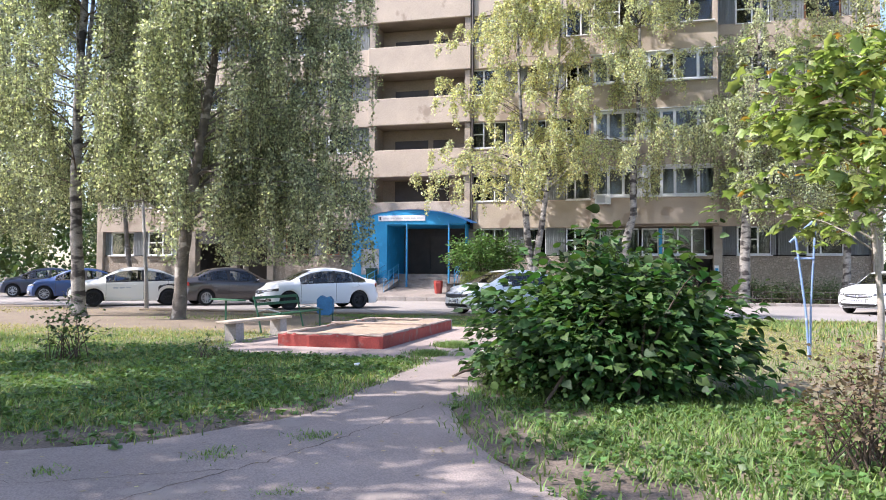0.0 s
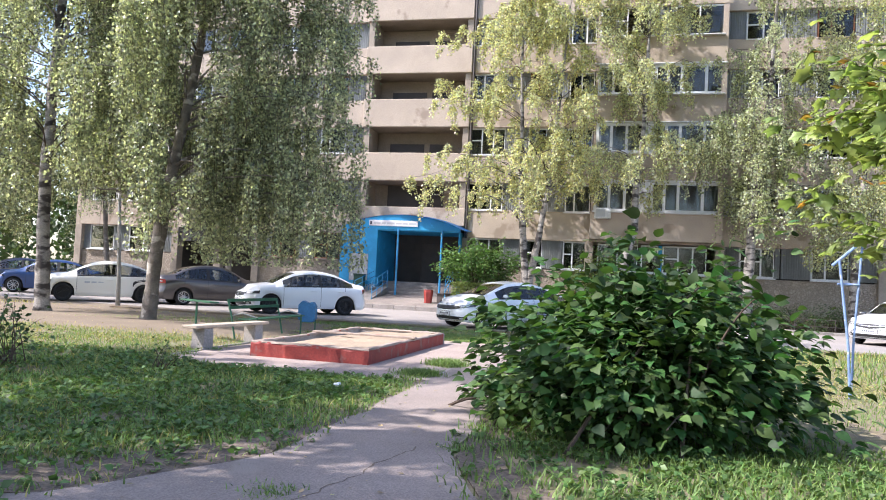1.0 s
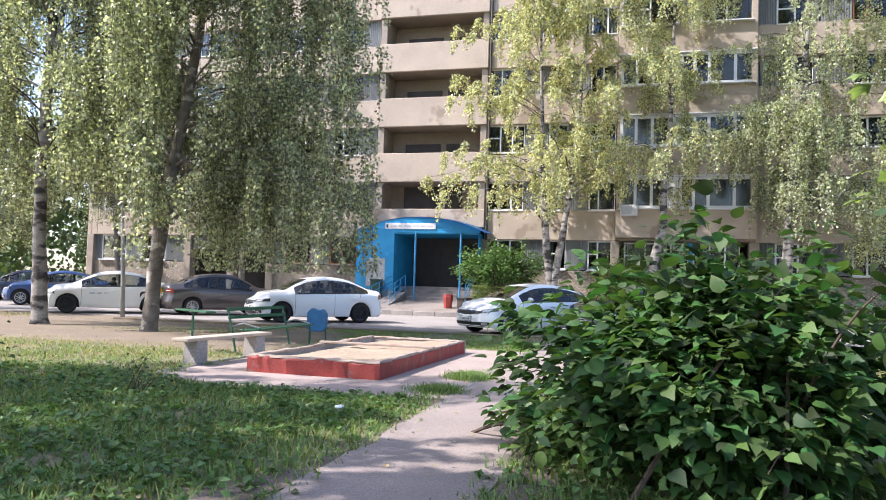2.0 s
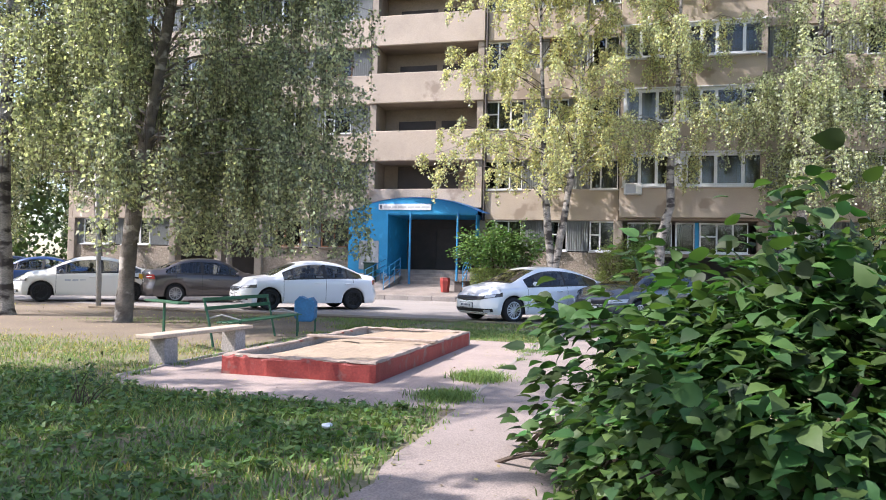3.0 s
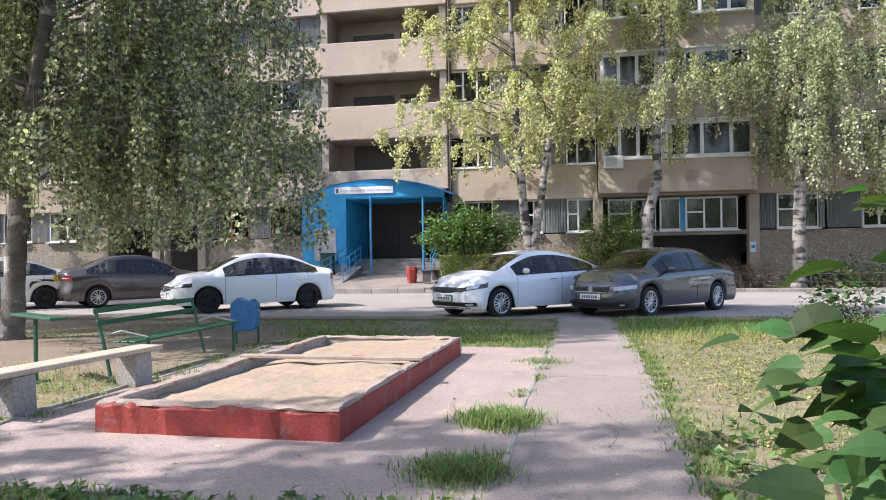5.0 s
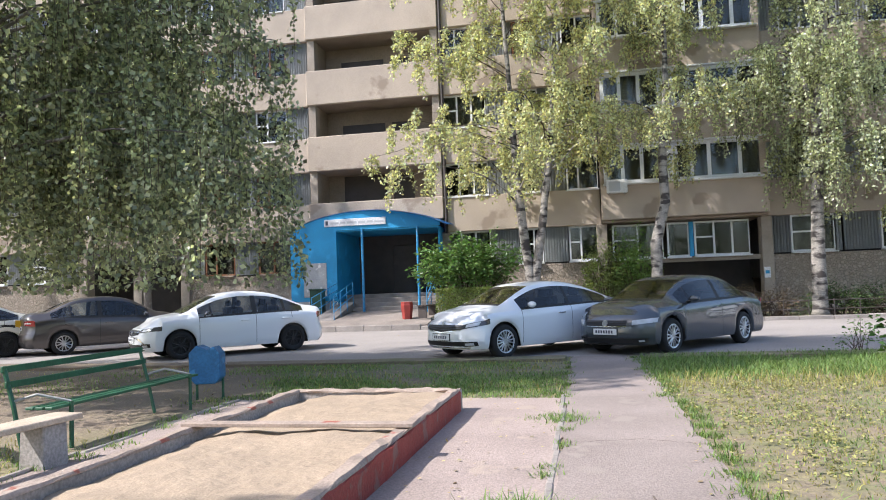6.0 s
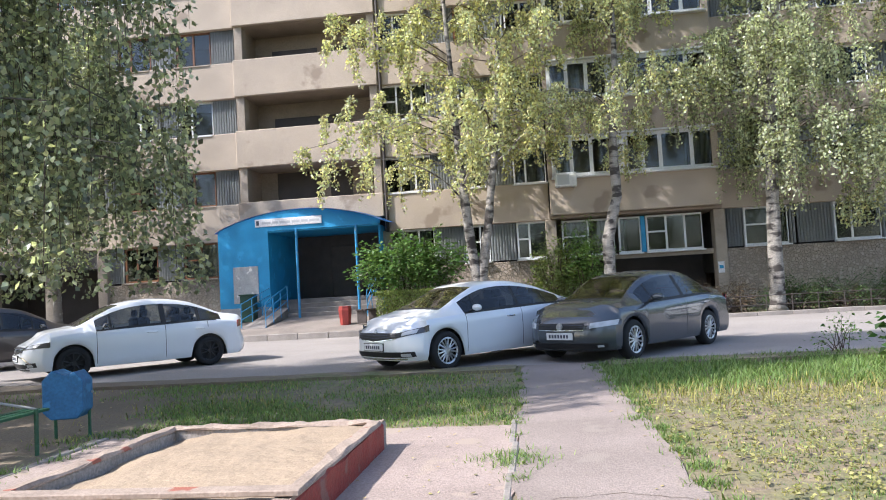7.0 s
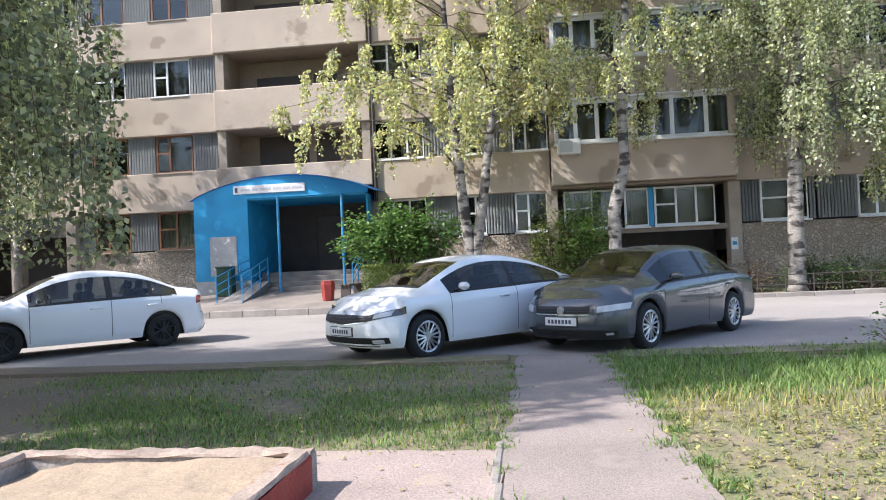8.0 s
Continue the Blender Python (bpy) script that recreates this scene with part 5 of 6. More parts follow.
# birches before the house
birch("twin-stemmed birch with thin yellowing leaves", [
    ([(5.72, 36.5, 0), (5.70, 36.5, 1.7), (5.48, 36.5, 3.8), (5.32, 36.5, 5.8), (5.25, 36.5, 8.2), (4.9, 36.4, 16.5)], [0.21, 0.18, 0.15, 0.12, 0.085, 0.02]),
    ([(5.80, 36.5, 1.2), (6.2, 36.5, 3.6), (6.52, 36.5, 5.7), (6.75, 36.6, 8.2), (7.3, 36.6, 16.0)], [0.17, 0.14, 0.11, 0.08, 0.02])],
    86, 8, "leaf_yellow", "bark", (20, 38), (0.112, 0.088), (2.2, 4.4), (0.4, 1.4), 3.9, (-1.1, -0.2), "leaf_mid", 0.45, low_reach=(3.2, 5.2), base_z=3.4, taper=0.45, high=1.15)
birch("slim birch with sparse foliage before the house", [
    ([(10.0, 36.5, 0), (9.93, 36.5, 1.6), (9.95, 36.5, 2.6), (10.3, 36.5, 4.0), (10.28, 36.5, 5.6), (10.5, 36.5, 7.8), (10.7, 36.5, 16.5)], [0.23, 0.19, 0.19, 0.16, 0.14, 0.10, 0.02])],
    56, 13, "leaf_mid", "bark", (25, 32), (0.105, 0.082), (1.3, 2.9), (0.4, 1.5), 3.7, (0, -0.1), "leaf_yellow", 0.3, base_z=3.0, taper=-0.1, high=0.6)
birch("white-barked birch beside the far parked cars", [
    ([(14.94, 36.5, 0), (14.98, 36.5, 2.5), (15.1, 36.5, 4.8), (15.28, 36.5, 7.1), (15.6, 36.5, 9.6), (15.9, 36.5, 17.0)], [0.23, 0.21, 0.19, 0.16, 0.11, 0.02]),
    ([(15.2, 36.5, 6.2), (14.9, 36.45, 7.4), (14.75, 36.4, 9.5)], [0.09, 0.08, 0.03])],
    58, 21, "leaf_mid", "bark", (24, 36), (0.108, 0.084), (1.6, 3.2), (0.6, 2.2), 4.2, (0.6, -0.1), "leaf_birch", 0.2, base_z=3.0, taper=0.1, high=0.75)
birch("birch near the corner of the house", [
    ([(19.0, 36.8, 0), (19.1, 36.8, 3), (19.4, 36.8, 7), (19.6, 36.8, 15.5)], [0.17, 0.14, 0.1, 0.02])],
    44, 34, "leaf_mid", "bark", (24, 34), (0.105, 0.082), (1.4, 2.8), (0.6, 1.8), 3.2, (0, 0), "leaf_yellow", 0.3, base_z=2.6, taper=0.25)
birch("birch with hanging branches close to the house", [
    ([(-8.9, 36.6, 0), (-8.95, 36.6, 3), (-8.8, 36.6, 7), (-8.7, 36.6, 12.5)], [0.15, 0.12, 0.09, 0.02])],
    46, 55, "leaf_birch", "bark_dark", (22, 32), (0.09, 0.07), (1.8, 3.4), (0.7, 2.2), 3.2, (0, 0), "leaf_mid", 0.35, base_z=2.3)
birch("birch with a crooked trunk at the end of the house", [
    ([(-15.6, 36.6, 0), (-15.9, 36.6, 2.2), (-16.2, 36.6, 5), (-16.0, 36.6, 12.0)], [0.16, 0.13, 0.1, 0.02])],
    34, 89, "leaf_birch", "bark_dark", (20, 30), (0.085, 0.066), (1.6, 3.2), (0.7, 2.0), 4.4, (0, 0), "leaf_mid", 0.3, base_z=3.8)
for i, (tx, ty) in enumerate(((-14.8, 26.2), (-23.0, 33.5), (-28.5, 40.5), (-36, 46), (-25, 50))):
    birch("broad birch of the group beyond the parking row", [
        ([(tx, ty, 0), (tx + 0.1, ty, 3), (tx - 0.1, ty, 8), (tx, ty, 14.0)], [0.2, 0.16, 0.11, 0.02])],
        42, 100 + i, "leaf_birch", "bark_dark", (20, 27), (0.15, 0.12), (2.4, 4.4), (0.8, 2.2), 3.2, (0, 0), "leaf_mid", 0.35, base_z=2.3)
# trees beside and behind the walker, whose shade falls on the lawn and the path
for i, (tx, ty) in enumerate(((-2.9, 9.3), (1.3, 7.0), (-9.5, 9.5), (2.5, -4.0), (0.5, 3.0))):
    birch("birch standing beside the path junction", [
        ([(tx, ty, 0), (tx + 0.1, ty, 3), (tx - 0.1, ty, 5.5), (tx, ty, (11.5, 8.0, 11.5, 11.5, 10.5)[i])], [0.17, 0.14, 0.1, 0.02])],
        (34, 28, 34, 44, 46)[i], 200 + i, "leaf_birch", "bark", (20, 25), (0.138, 0.108), (1.8, 3.2), (0.6, 1.8), 4.2, (0, 0), base_z=3.4)

# a line of far trees closing the view
def far_wood(x0, x1, y0, y1, count, seed, h):
    gen = np.random.default_rng(seed)
    P = []
    for _ in range(count):
        c = np.array((gen.uniform(x0, x1), gen.uniform(y0, y1), gen.uniform(h * 0.1, h * 0.8)))
        p = unit(gen.normal(size=(240, 3))) * gen.uniform(0.5, 1.0, (240, 1)) * (2.6, 2.6, h * 0.38) + c
        P.append(p)
    P = np.concatenate(P)
    P = P[P[:, 2] > 0.3]
    return raw_mesh("far_wood", diamonds(P, unit(gen.normal(size=P.shape)), 0.55, 0.45, gen), KITE, "leaf_far")


tagged(new("far_wood", far_wood(-95, -30, 44, 80, 130, 41, 12)), "dense green trees in the distance", "trees", kind="stuff")
tagged(new("far_wood", far_wood(27, 95, 46, 80, 90, 42, 11)), "dense green trees in the distance", "trees", kind="stuff")
tagged(new("far_wood", far_wood(-60, 60, -60, -40, 90, 43, 12)), "dense green trees in the distance", "trees", kind="stuff")


# ---- bushes ----
RIB = [(0, 0), (0.22, 0.01), (0.48, -0.01), (0.74, -0.08), (1.0, -0.24)]
HALF = [(0.02, 0.16, 0.05), (0.2, 0.36, 0.08), (0.46, 0.37, 0.04), (0.72, 0.20, -0.05)]
LEAF_V = np.array([(x, 0, z) for x, z in RIB] + [(x, y, z) for x, y, z in HALF] + [(x, -y, z) for x, y, z in HALF])
LEAF_F = [[0, 1, 5], [1, 6, 5], [1, 2, 6], [2, 7, 6], [2, 3, 7], [3, 8, 7], [3, 4, 8], [0, 9, 1], [1, 9, 10], [1, 10, 2], [2, 10, 11], [2, 11, 3], [3, 11, 12], [3, 12, 4]]


SMALL_V = np.array([(0, 0, 0), (0.45, 0.36, 0.07), (1.0, 0, -0.2), (0.45, -0.36, 0.07), (0.5, 0, -0.02)])
SMALL_F = [[0, 4, 1], [1, 4, 2], [0, 3, 4], [3, 2, 4]]


def broad_leaf(length=1.0):
    """A pointed heart-shaped leaf, folded along its rib and drooping at the tip; lies along x, face up."""
    bm = bmesh.new()
    vs = [bm.verts.new(Vector(p) * length) for p in LEAF_V]
    for f in LEAF_F:
        bm.faces.new([vs[k] for k in f])
    return bm


a5 = [k * math.tau / 10 for k in range(10)]
MAPLE_V = np.array([(0, 0, 0)] + [(0.5 + (0.5 if k % 2 == 0 else 0.27) * math.cos(a), (0.52 if k % 2 == 0 else 0.28) * math.sin(a), -0.1 * (1 if k % 2 == 0 else 0)) for k, a in enumerate(a5)])
MAPLE_F = [[0, 1 + k, 1 + (k + 1) % 10] for k in range(10)]


def leaves_mesh(name, P, D, size, gen, mat, V=LEAF_V, F=LEAF_F, flat=0.6):
    """Many leaves of one shape: along D, faces turned mostly upward."""
    n = len(P)
    D = unit(D)
    upv = np.tile((0.0, 0.0, 1.0), (n, 1)) + gen.normal(size=(n, 3)) * flat
    S = unit(np.cross(upv, D))
    N = np.cross(D, S)
    L = (size * gen.uniform(0.65, 1.3, n))[:, None, None]
    W = V[None] * L
    out = P[:, None] + W[..., :1] * D[:, None] + W[..., 1:2] * S[:, None] + W[..., 2:3] * N[:, None]
    return raw_mesh(name, out, F, mat)


def shoots_in(gen, centre, radii, stems, per, base_r, lower=0.0):
    """Shoots from the foot of a bush to its skin, with leaf places along their outer part."""
    c, r = np.array(centre), np.array(radii)
    P, D, lines = [], [], []
    for k in range(stems):
        d = unit(gen.normal(size=(1, 3)))[0]
        d[2] = abs(d[2]) * 0.9 - lower * gen.uniform()
        tip = c + d * r * gen.uniform(0.66, 1.1) * (1 + 0.5 * noise.noise(Vector(d * 2.4)) + 0.3 * noise.noise(Vector(d * 5.5)))
        tip[2] = max(tip[2], 0.10)
        root = np.array((c[0] + gen.normal() * base_r, c[1] + gen.normal() * base_r, 0.0))
        mid = root * 0.45 + tip * 0.55 + (0, 0, 0.28 * r[2])
        t = np.linspace(0, 1, 9)[:, None]
        line = (1 - t) ** 2 * root + 2 * t * (1 - t) * mid + t * t * tip
        lines.append(line)
        ts = gen.uniform(0.34, 1.0, per) ** 0.6
        ts = ts[:, None]
        p = (1 - ts) ** 2 * root + 2 * ts * (1 - ts) * mid + ts * ts * tip
        p = p + gen.normal(size=p.shape) * 0.09
        out = unit(p - c * (1, 1, 0.55)) + gen.normal(size=p.shape) * 0.55
        out[:, 2] = out[:, 2] * 0.4 - 0.18
        P.append(p)
        D.append(out)
    return np.concatenate(P), np.concatenate(D), lines


def bush(name, label, centre, radii, stems, per, size, mat, seed, base_r=0.3, one=None, pick=None, limit=300, lower=0.3, flat=0.6, stem_r=0.018):
    gen = np.random.default_rng(seed)
    ob = thing(name, label, "bush")
    P, D, lines = shoots_in(gen, centre, radii, stems, per, base_r, lower)
    ok = (P[:, 2] > 0.06) & ((P[:, 0] > 7.85) | (P[:, 1] > 14) | (P[:, 0] < 6))
    P, D = P[ok], D[ok]
    for line in lines[::max(1, len(lines) // 36)]:
        part("stem", tube(bmesh.new(), [Vector(p) for p in line], [stem_r * (1 - 0.1 * k) for k in range(9)], 5), "twig", ob)
    near = np.zeros(len(P), bool)
    if one:
        idx = [i for i in range(len(P)) if pick(P[i])][:limit]
        near[idx] = True
        me = mesh_of("leaf", broad_leaf(), one)
        for i in idx:
            lf = new("leaf", me)
            lf.parent = ob
            d = Vector(D[i]).normalized()
            upv = Vector((gen.normal() * flat, gen.normal() * flat, 1)).normalized()
            s = upv.cross(d).normalized()
            nn = d.cross(s)
            k = size * gen.uniform(0.75, 1.3)
            mat4 = Matrix((d, s, nn)).transposed().to_4x4()
            mat4.translation = Vector(P[i])
            lf.matrix_basis = mat4 @ Matrix.Scale(k, 4)
    part("foliage", leaves_mesh("foliage", P[~near], D[~near], size, gen, mat, LEAF_V if one else SMALL_V, LEAF_F if one else SMALL_F, flat), mat, ob, kind="stuff")
    return ob


bush("broadleaf_bush", "large dense green bush with broad pointed leaves", (9.68, 11.1, 0.32), (1.55, 1.5, 1.55), 640, 16, 0.118, "leaf_bush", 17, 0.55, "leaf_bush_one",
     lambda p: p[0] < 8.75 and p[1] < 12.2 and p[2] > 0.5, 300, 0.30, 0.42)
bush("low_sprouts", "low yellowish-green sprouts at the edge of the path", (8.95, 11.6, 0.1), (0.75, 1.9, 0.75), 150, 12, 0.085, "leaf_shrub", 18, 0.5, lower=0.5)
bush("entrance_shrub", "fresh green shrub beside the blue porch", (3.35, 37.7, 2.5), (2.0, 1.0, 1.15), 210, 28, 0.14, "leaf_entry", 19, 0.12, lower=0.6)
bush("climbing_shrub", "light green shrub at the foot of a pillar", (8.3, 38.2, 1.3), (1.0, 0.7, 2.4), 130, 34, 0.085, "leaf_hedge", 20, 0.2)
bush("climbing_shrub", "tall thin green shrub beneath the loggia", (9.3, 38.0, 1.6), (0.9, 0.6, 2.4), 120, 34, 0.085, "leaf_shrub", 27, 0.2)
bush("dark_shrub", "low dark shrub by the plinth", (17.0, 37.2, 0.3), (1.3, 0.7, 1.0), 70, 40, 0.06, "leaf_far", 23, 0.3)
bush("brown_shrub", "brownish shrub with half-bare twigs by the plinth", (13.7, 37.2, 0.3), (1.2, 0.6, 1.1), 90, 16, 0.055, "leaf_brown", 24, 0.3)
bush("brown_shrub", "brownish shrub with half-bare twigs by the plinth", (19.6, 37.4, 0.3), (1.4, 0.6, 0.9), 70, 18, 0.055, "leaf_brown", 25, 0.3)
bush("dark_shrub", "low dark shrub by the plinth", (15.6, 37.0, 0.3), (1.3, 0.6, 1.0), 80, 40, 0.06, "leaf_far", 44, 0.3)
bush("brown_shrub", "brownish shrub with half-bare twigs by the plinth", (12.6, 37.0, 0.3), (0.9, 0.5, 1.1), 70, 22, 0.055, "leaf_brown", 45, 0.3)
bush("dark_shrub", "low dark shrub by the plinth", (18.4, 37.0, 0.3), (1.3, 0.6, 1.05), 80, 40, 0.06, "leaf_far", 46, 0.3)
bush("twiggy_shrub", "reddish twiggy shrub with few small leaves", (11.45, 7.95, 0.3), (0.55, 0.5, 0.85), 90, 20, 0.04, "leaf_brown", 26, 0.15, stem_r=0.007)
bush("rose_shrub", "small dark rose shrub in the lawn", (2.1, 11.6, 0.15), (0.5, 0.45, 0.85), 26, 14, 0.07, "leaf_far", 28, 0.12, stem_r=0.008)
bush("rose_shrub", "small dark rose shrub in the lawn", (3.9, 12.3, 0.1), (0.22, 0.2, 0.40), 10, 9, 0.05, "leaf_far", 38, 0.06, stem_r=0.007)
bush("young_shrub", "young broadleaf shrub in the dry grass", (11.6, 21.2, 0.3), (0.6, 0.5, 0.85), 26, 14, 0.10, "leaf_bush", 29, 0.15, stem_r=0.008)
bush("young_shrub", "spindly shrub at the edge of the road", (11.95, 24.7, 0.2), (0.28, 0.25, 0.62), 16, 16, 0.05, "leaf_entry", 30, 0.05, stem_r=0.006)


def hedge(x0, x1, y0, y1, z0, z1):
    gen = np.random.default_rng(5)
    n = 15000
    P = np.stack([gen.uniform(x0, x1, n), gen.uniform(y0, y1, n), gen.uniform(z0, z1, n)], 1)
    # most leaves sit on the clipped faces
    face = gen.uniform(size=n)
    P[face < 0.4, 1] = y0 + np.abs(gen.normal(size=(face < 0.4).sum())) * 0.05
    top = (face >= 0.4) & (face < 0.7)
    P[top, 2] = z1 - np.abs(gen.normal(size=top.sum())) * 0.05
    return raw_mesh("foliage", diamonds(P, unit(gen.normal(size=P.shape) + (0, -0.4, 0.5)), 0.06, 0.04, gen), KITE, "leaf_hedge")


hd = thing("hedge", "clipped light green hedge beside the steps", "hedge")
part("foliage", hedge(2.25, 4.6, 36.9, 37.7, 0.06, 1.36), "leaf_hedge", hd, kind="stuff")
for k in range(9):
    part("stem", tb([(2.4 + 0.25 * k, 37.3, 0), (2.4 + 0.25 * k, 37.3, 1.1)], 0.02, 5), "twig", hd)


# the young maple by the path
def maple(at, height, seed):
    gen = np.random.default_rng(seed)
    tr = thing("maple_sapling", "young maple with pale trunk and bright green leaves", "tree")
    x, y = at
    trunk = [Vector((x + 0.05 * math.sin(k * 0.9), y, height * k / 8)) for k in range(9)]
    part("trunk", tube(bmesh.new(), trunk, [0.045 - 0.0045 * k for k in range(9)], 8), "sap_bark", tr, soft=True)
    P, D = [], []
    for b in range(34):
        z0 = gen.uniform(1.55, height * 0.97)
        az = b * 2.4
        R = gen.uniform(0.9, 1.9) * (1 - 0.5 * max(0, (z0 - 2.2) / (height - 2.2)))
        s = Vector((x, y, z0))
        pts = [s + Vector((math.cos(az) * R * f, math.sin(az) * R * f, R * (0.75 * f - 0.35 * f * f))) for f in (0, 0.25, 0.5, 0.75, 1.0)]
        part("branch", tube(bmesh.new(), pts, [0.012, 0.009, 0.006, 0.004, 0.002], 5), "sap_bark", tr)
        for _ in range(44):
            f = gen.uniform(0.25, 1.05)
            p = s + Vector((math.cos(az) * R * f, math.sin(az) * R * f, R * (0.75 * f - 0.35 * f * f)))
            P.append(np.array(p) + gen.normal(size=3) * 0.14)
            D.append((math.cos(az) + gen.normal() * 0.7, math.sin(az) + gen.normal() * 0.7, -0.35 + gen.normal() * 0.3))
    P, D = np.array(P), np.array(D)
    aut = gen.uniform(size=len(P)) < 0.07
    part("crown", leaves_mesh("crown", P[~aut], D[~aut], 0.185, gen, "leaf_maple", MAPLE_V, MAPLE_F, 0.5), "leaf_maple", tr, kind="stuff")
    part("crown", leaves_mesh("crown", P[aut], D[aut], 0.16, gen, "leaf_autumn", MAPLE_V, MAPLE_F, 0.5), "leaf_autumn", tr, "orange autumn leaves", kind="stuff")
    return tr


maple((12.55, 11.6), 3.75, 61)

# ---- the play corner ----
SX0, SX1, SY0, SY1, SH = 4.06, 6.02, 14.44, 19.1, 0.245
PIT_TURN = Matrix.Translation((SX1, SY1, 0)) @ Matrix.Rotation(radians(-1.3), 4, "Z") @ Matrix.Translation((-SX1, -SY1, 0))
pit = thing("sandpit", "low red-painted concrete sandpit filled with sand", "sandpit", PIT_TURN)


def rough_wall(x0, y0, x1, y1, z0, z1, seed, chip=0.012):
    """A low wall cut into short pieces, its edges chipped and uneven."""
    bm = bmesh.new()
    along_x = abs(x1 - x0) > abs(y1 - y0)
    k = 26
    rings = []
    for i in range(k + 1):
        f = i / k
        j = lambda s: chip * noise.noise((f * 17 + seed, s * 3.1, seed))
        if along_x:
            x = x0 + (x1 - x0) * f
            rings.append([bm.verts.new(p) for p in ((x, y0 + j(1) * 0.5, z0), (x, y1, z0), (x, y1 + j(2), z1 + j(3)), (x, y0 + 0.015 + j(4), z1 + j(5)), (x, y0 + j(4), z1 - 0.018 + j(6)))])
        else:
            y = y0 + (y1 - y0) * f
            rings.append([bm.verts.new(p) for p in ((x0 + j(1) * 0.5, y, z0), (x1, y, z0), (x1 + j(2), y, z1 - 0.018 + j(3)), (x1 - 0.015 + j(2), y, z1 + j(5)), (x0 + j(4), y, z1 + j(6)))])
    for a, c in zip(rings, rings[1:]):
        for q in range(5):
            bm.faces.new((a[q], a[(q + 1) % 5], c[(q + 1) % 5], c[q]))
    bm.faces.new(rings[0])
    bm.faces.new(rings[-1][::-1])
    bmesh.ops.recalc_face_normals(bm, faces=bm.faces)
    return bm


WT = 0.10
part("front_wall", rough_wall(SX0, SY0, SX1, SY0 + WT, -0.05, SH - 0.022, 1, 0.03), "red", pit)
part("rear_wall", rough_wall(SX0, SY1 - WT, SX1, SY1, -0.05, SH - 0.022, 2), "concrete", pit)
part("side_wall", rough_wall(SX0, SY0 + WT, SX0 + WT, SY1 - WT, -0.05, SH - 0.022, 3), "concrete", pit)
part("side_wall", rough_wall(SX1 - WT, SY0 + WT, SX1, SY1 - WT, -0.05, SH - 0.022, 4, 0.03), "red", pit)
part("coping", rough_wall(SX0 + 0.006, SY0 + 0.008, SX1 - 0.006, SY0 + WT + 0.012, SH - 0.030, SH, 5, 0.02), "bare_wood", pit, "worn pale top edge")
part("coping", rough_wall(SX0 + 0.006, SY1 - WT - 0.012, SX1 - 0.006, SY1 - 0.008, SH - 0.030, SH, 6, 0.02), "bare_wood", pit, "worn pale top edge")
part("coping", rough_wall(SX0 + 0.006, SY0 + WT, SX0 + WT + 0.012, SY1 - WT, SH - 0.030, SH, 7, 0.02), "bare_wood", pit, "worn pale top edge")
part("coping", rough_wall(SX1 - WT - 0.012, SY0 + WT, SX1 - 0.008, SY1 - WT, SH - 0.030, SH, 8, 0.02), "bare_wood", pit, "worn pale top edge")


def sand_bed():
    bm = bmesh.new()
    nx, ny = 56, 110
    g = []
    for j in range(ny + 1):
        row = []
        for i in range(nx + 1):
            x = SX0 + WT * 0.9 + (SX1 - SX0 - WT * 1.8) * i / nx
            y = SY0 + WT * 0.9 + (SY1 - SY0 - WT * 1.8) * j / ny
            z = 0.185 + 0.03 * (i / nx) + 0.035 * noise.noise((x * 1.2, y * 1.2, 0)) + 0.02 * noise.noise((x * 4, y * 4, 1)) + 0.008 * noise.noise((x * 13, y * 13, 2))
            z -= 0.09 * max(0, 1 - i / nx * 5) * (0.7 + 0.5 * noise.noise((y * 2.2, 0, 7)))
            row.append(bm.verts.new((x, y, z)))
        g.append(row)
    for j in range(ny):
        for i in range(nx):
            bm.faces.new((g[j][i], g[j][i + 1], g[j + 1][i + 1], g[j + 1][i]))
    return bm


solo("sand", sand_bed(), "sand", "loose yellowish sand heaped in the sandpit", "sand", "stuff", soft=True).matrix_basis = PIT_TURN
plank = bmesh.new()
box(plank, (SX0 - 0.08, -0.06, 0), (SX1 - 0.02, 0.06, 0.035), 0.006)
pl = solo("plank", plank, "bare_wood", "weathered plank lying across the sandpit", "plank")
pl.matrix_basis = PIT_TURN @ Matrix.Translation((0.06, 16.82, SH + 0.004))

# bench of two concrete blocks and a board
bench = thing("block_bench", "pale board bench on two concrete blocks", "bench")
for bx_, by_ in ((2.84, 14.95), (2.98, 16.45)):
    bm = bmesh.new()
    tube(bm, [(bx_, by_, -0.03), (bx_, by_, 0.2), (bx_, by_, 0.352)], [0.185, 0.178, 0.172], 4)
    bmesh.ops.rotate(bm, verts=bm.verts, cent=(bx_, by_, 0), matrix=Matrix.Rotation(radians(39), 3, "Z"))
    bmesh.ops.bevel(bm, geom=bm.edges[:], offset=0.012, segments=1, affect="EDGES")
    part("block", bm, "concrete", bench, "rough grey concrete block")
bm = bmesh.new()
box(bm, (-0.15, -1.12, 0), (0.15, 1.0, 0.048), 0.008)
brd = part("board", bm, "bench_wood", bench)
brd.location, brd.rotation_euler = (2.92, 15.70, 0.353), (0, 0, radians(-6))

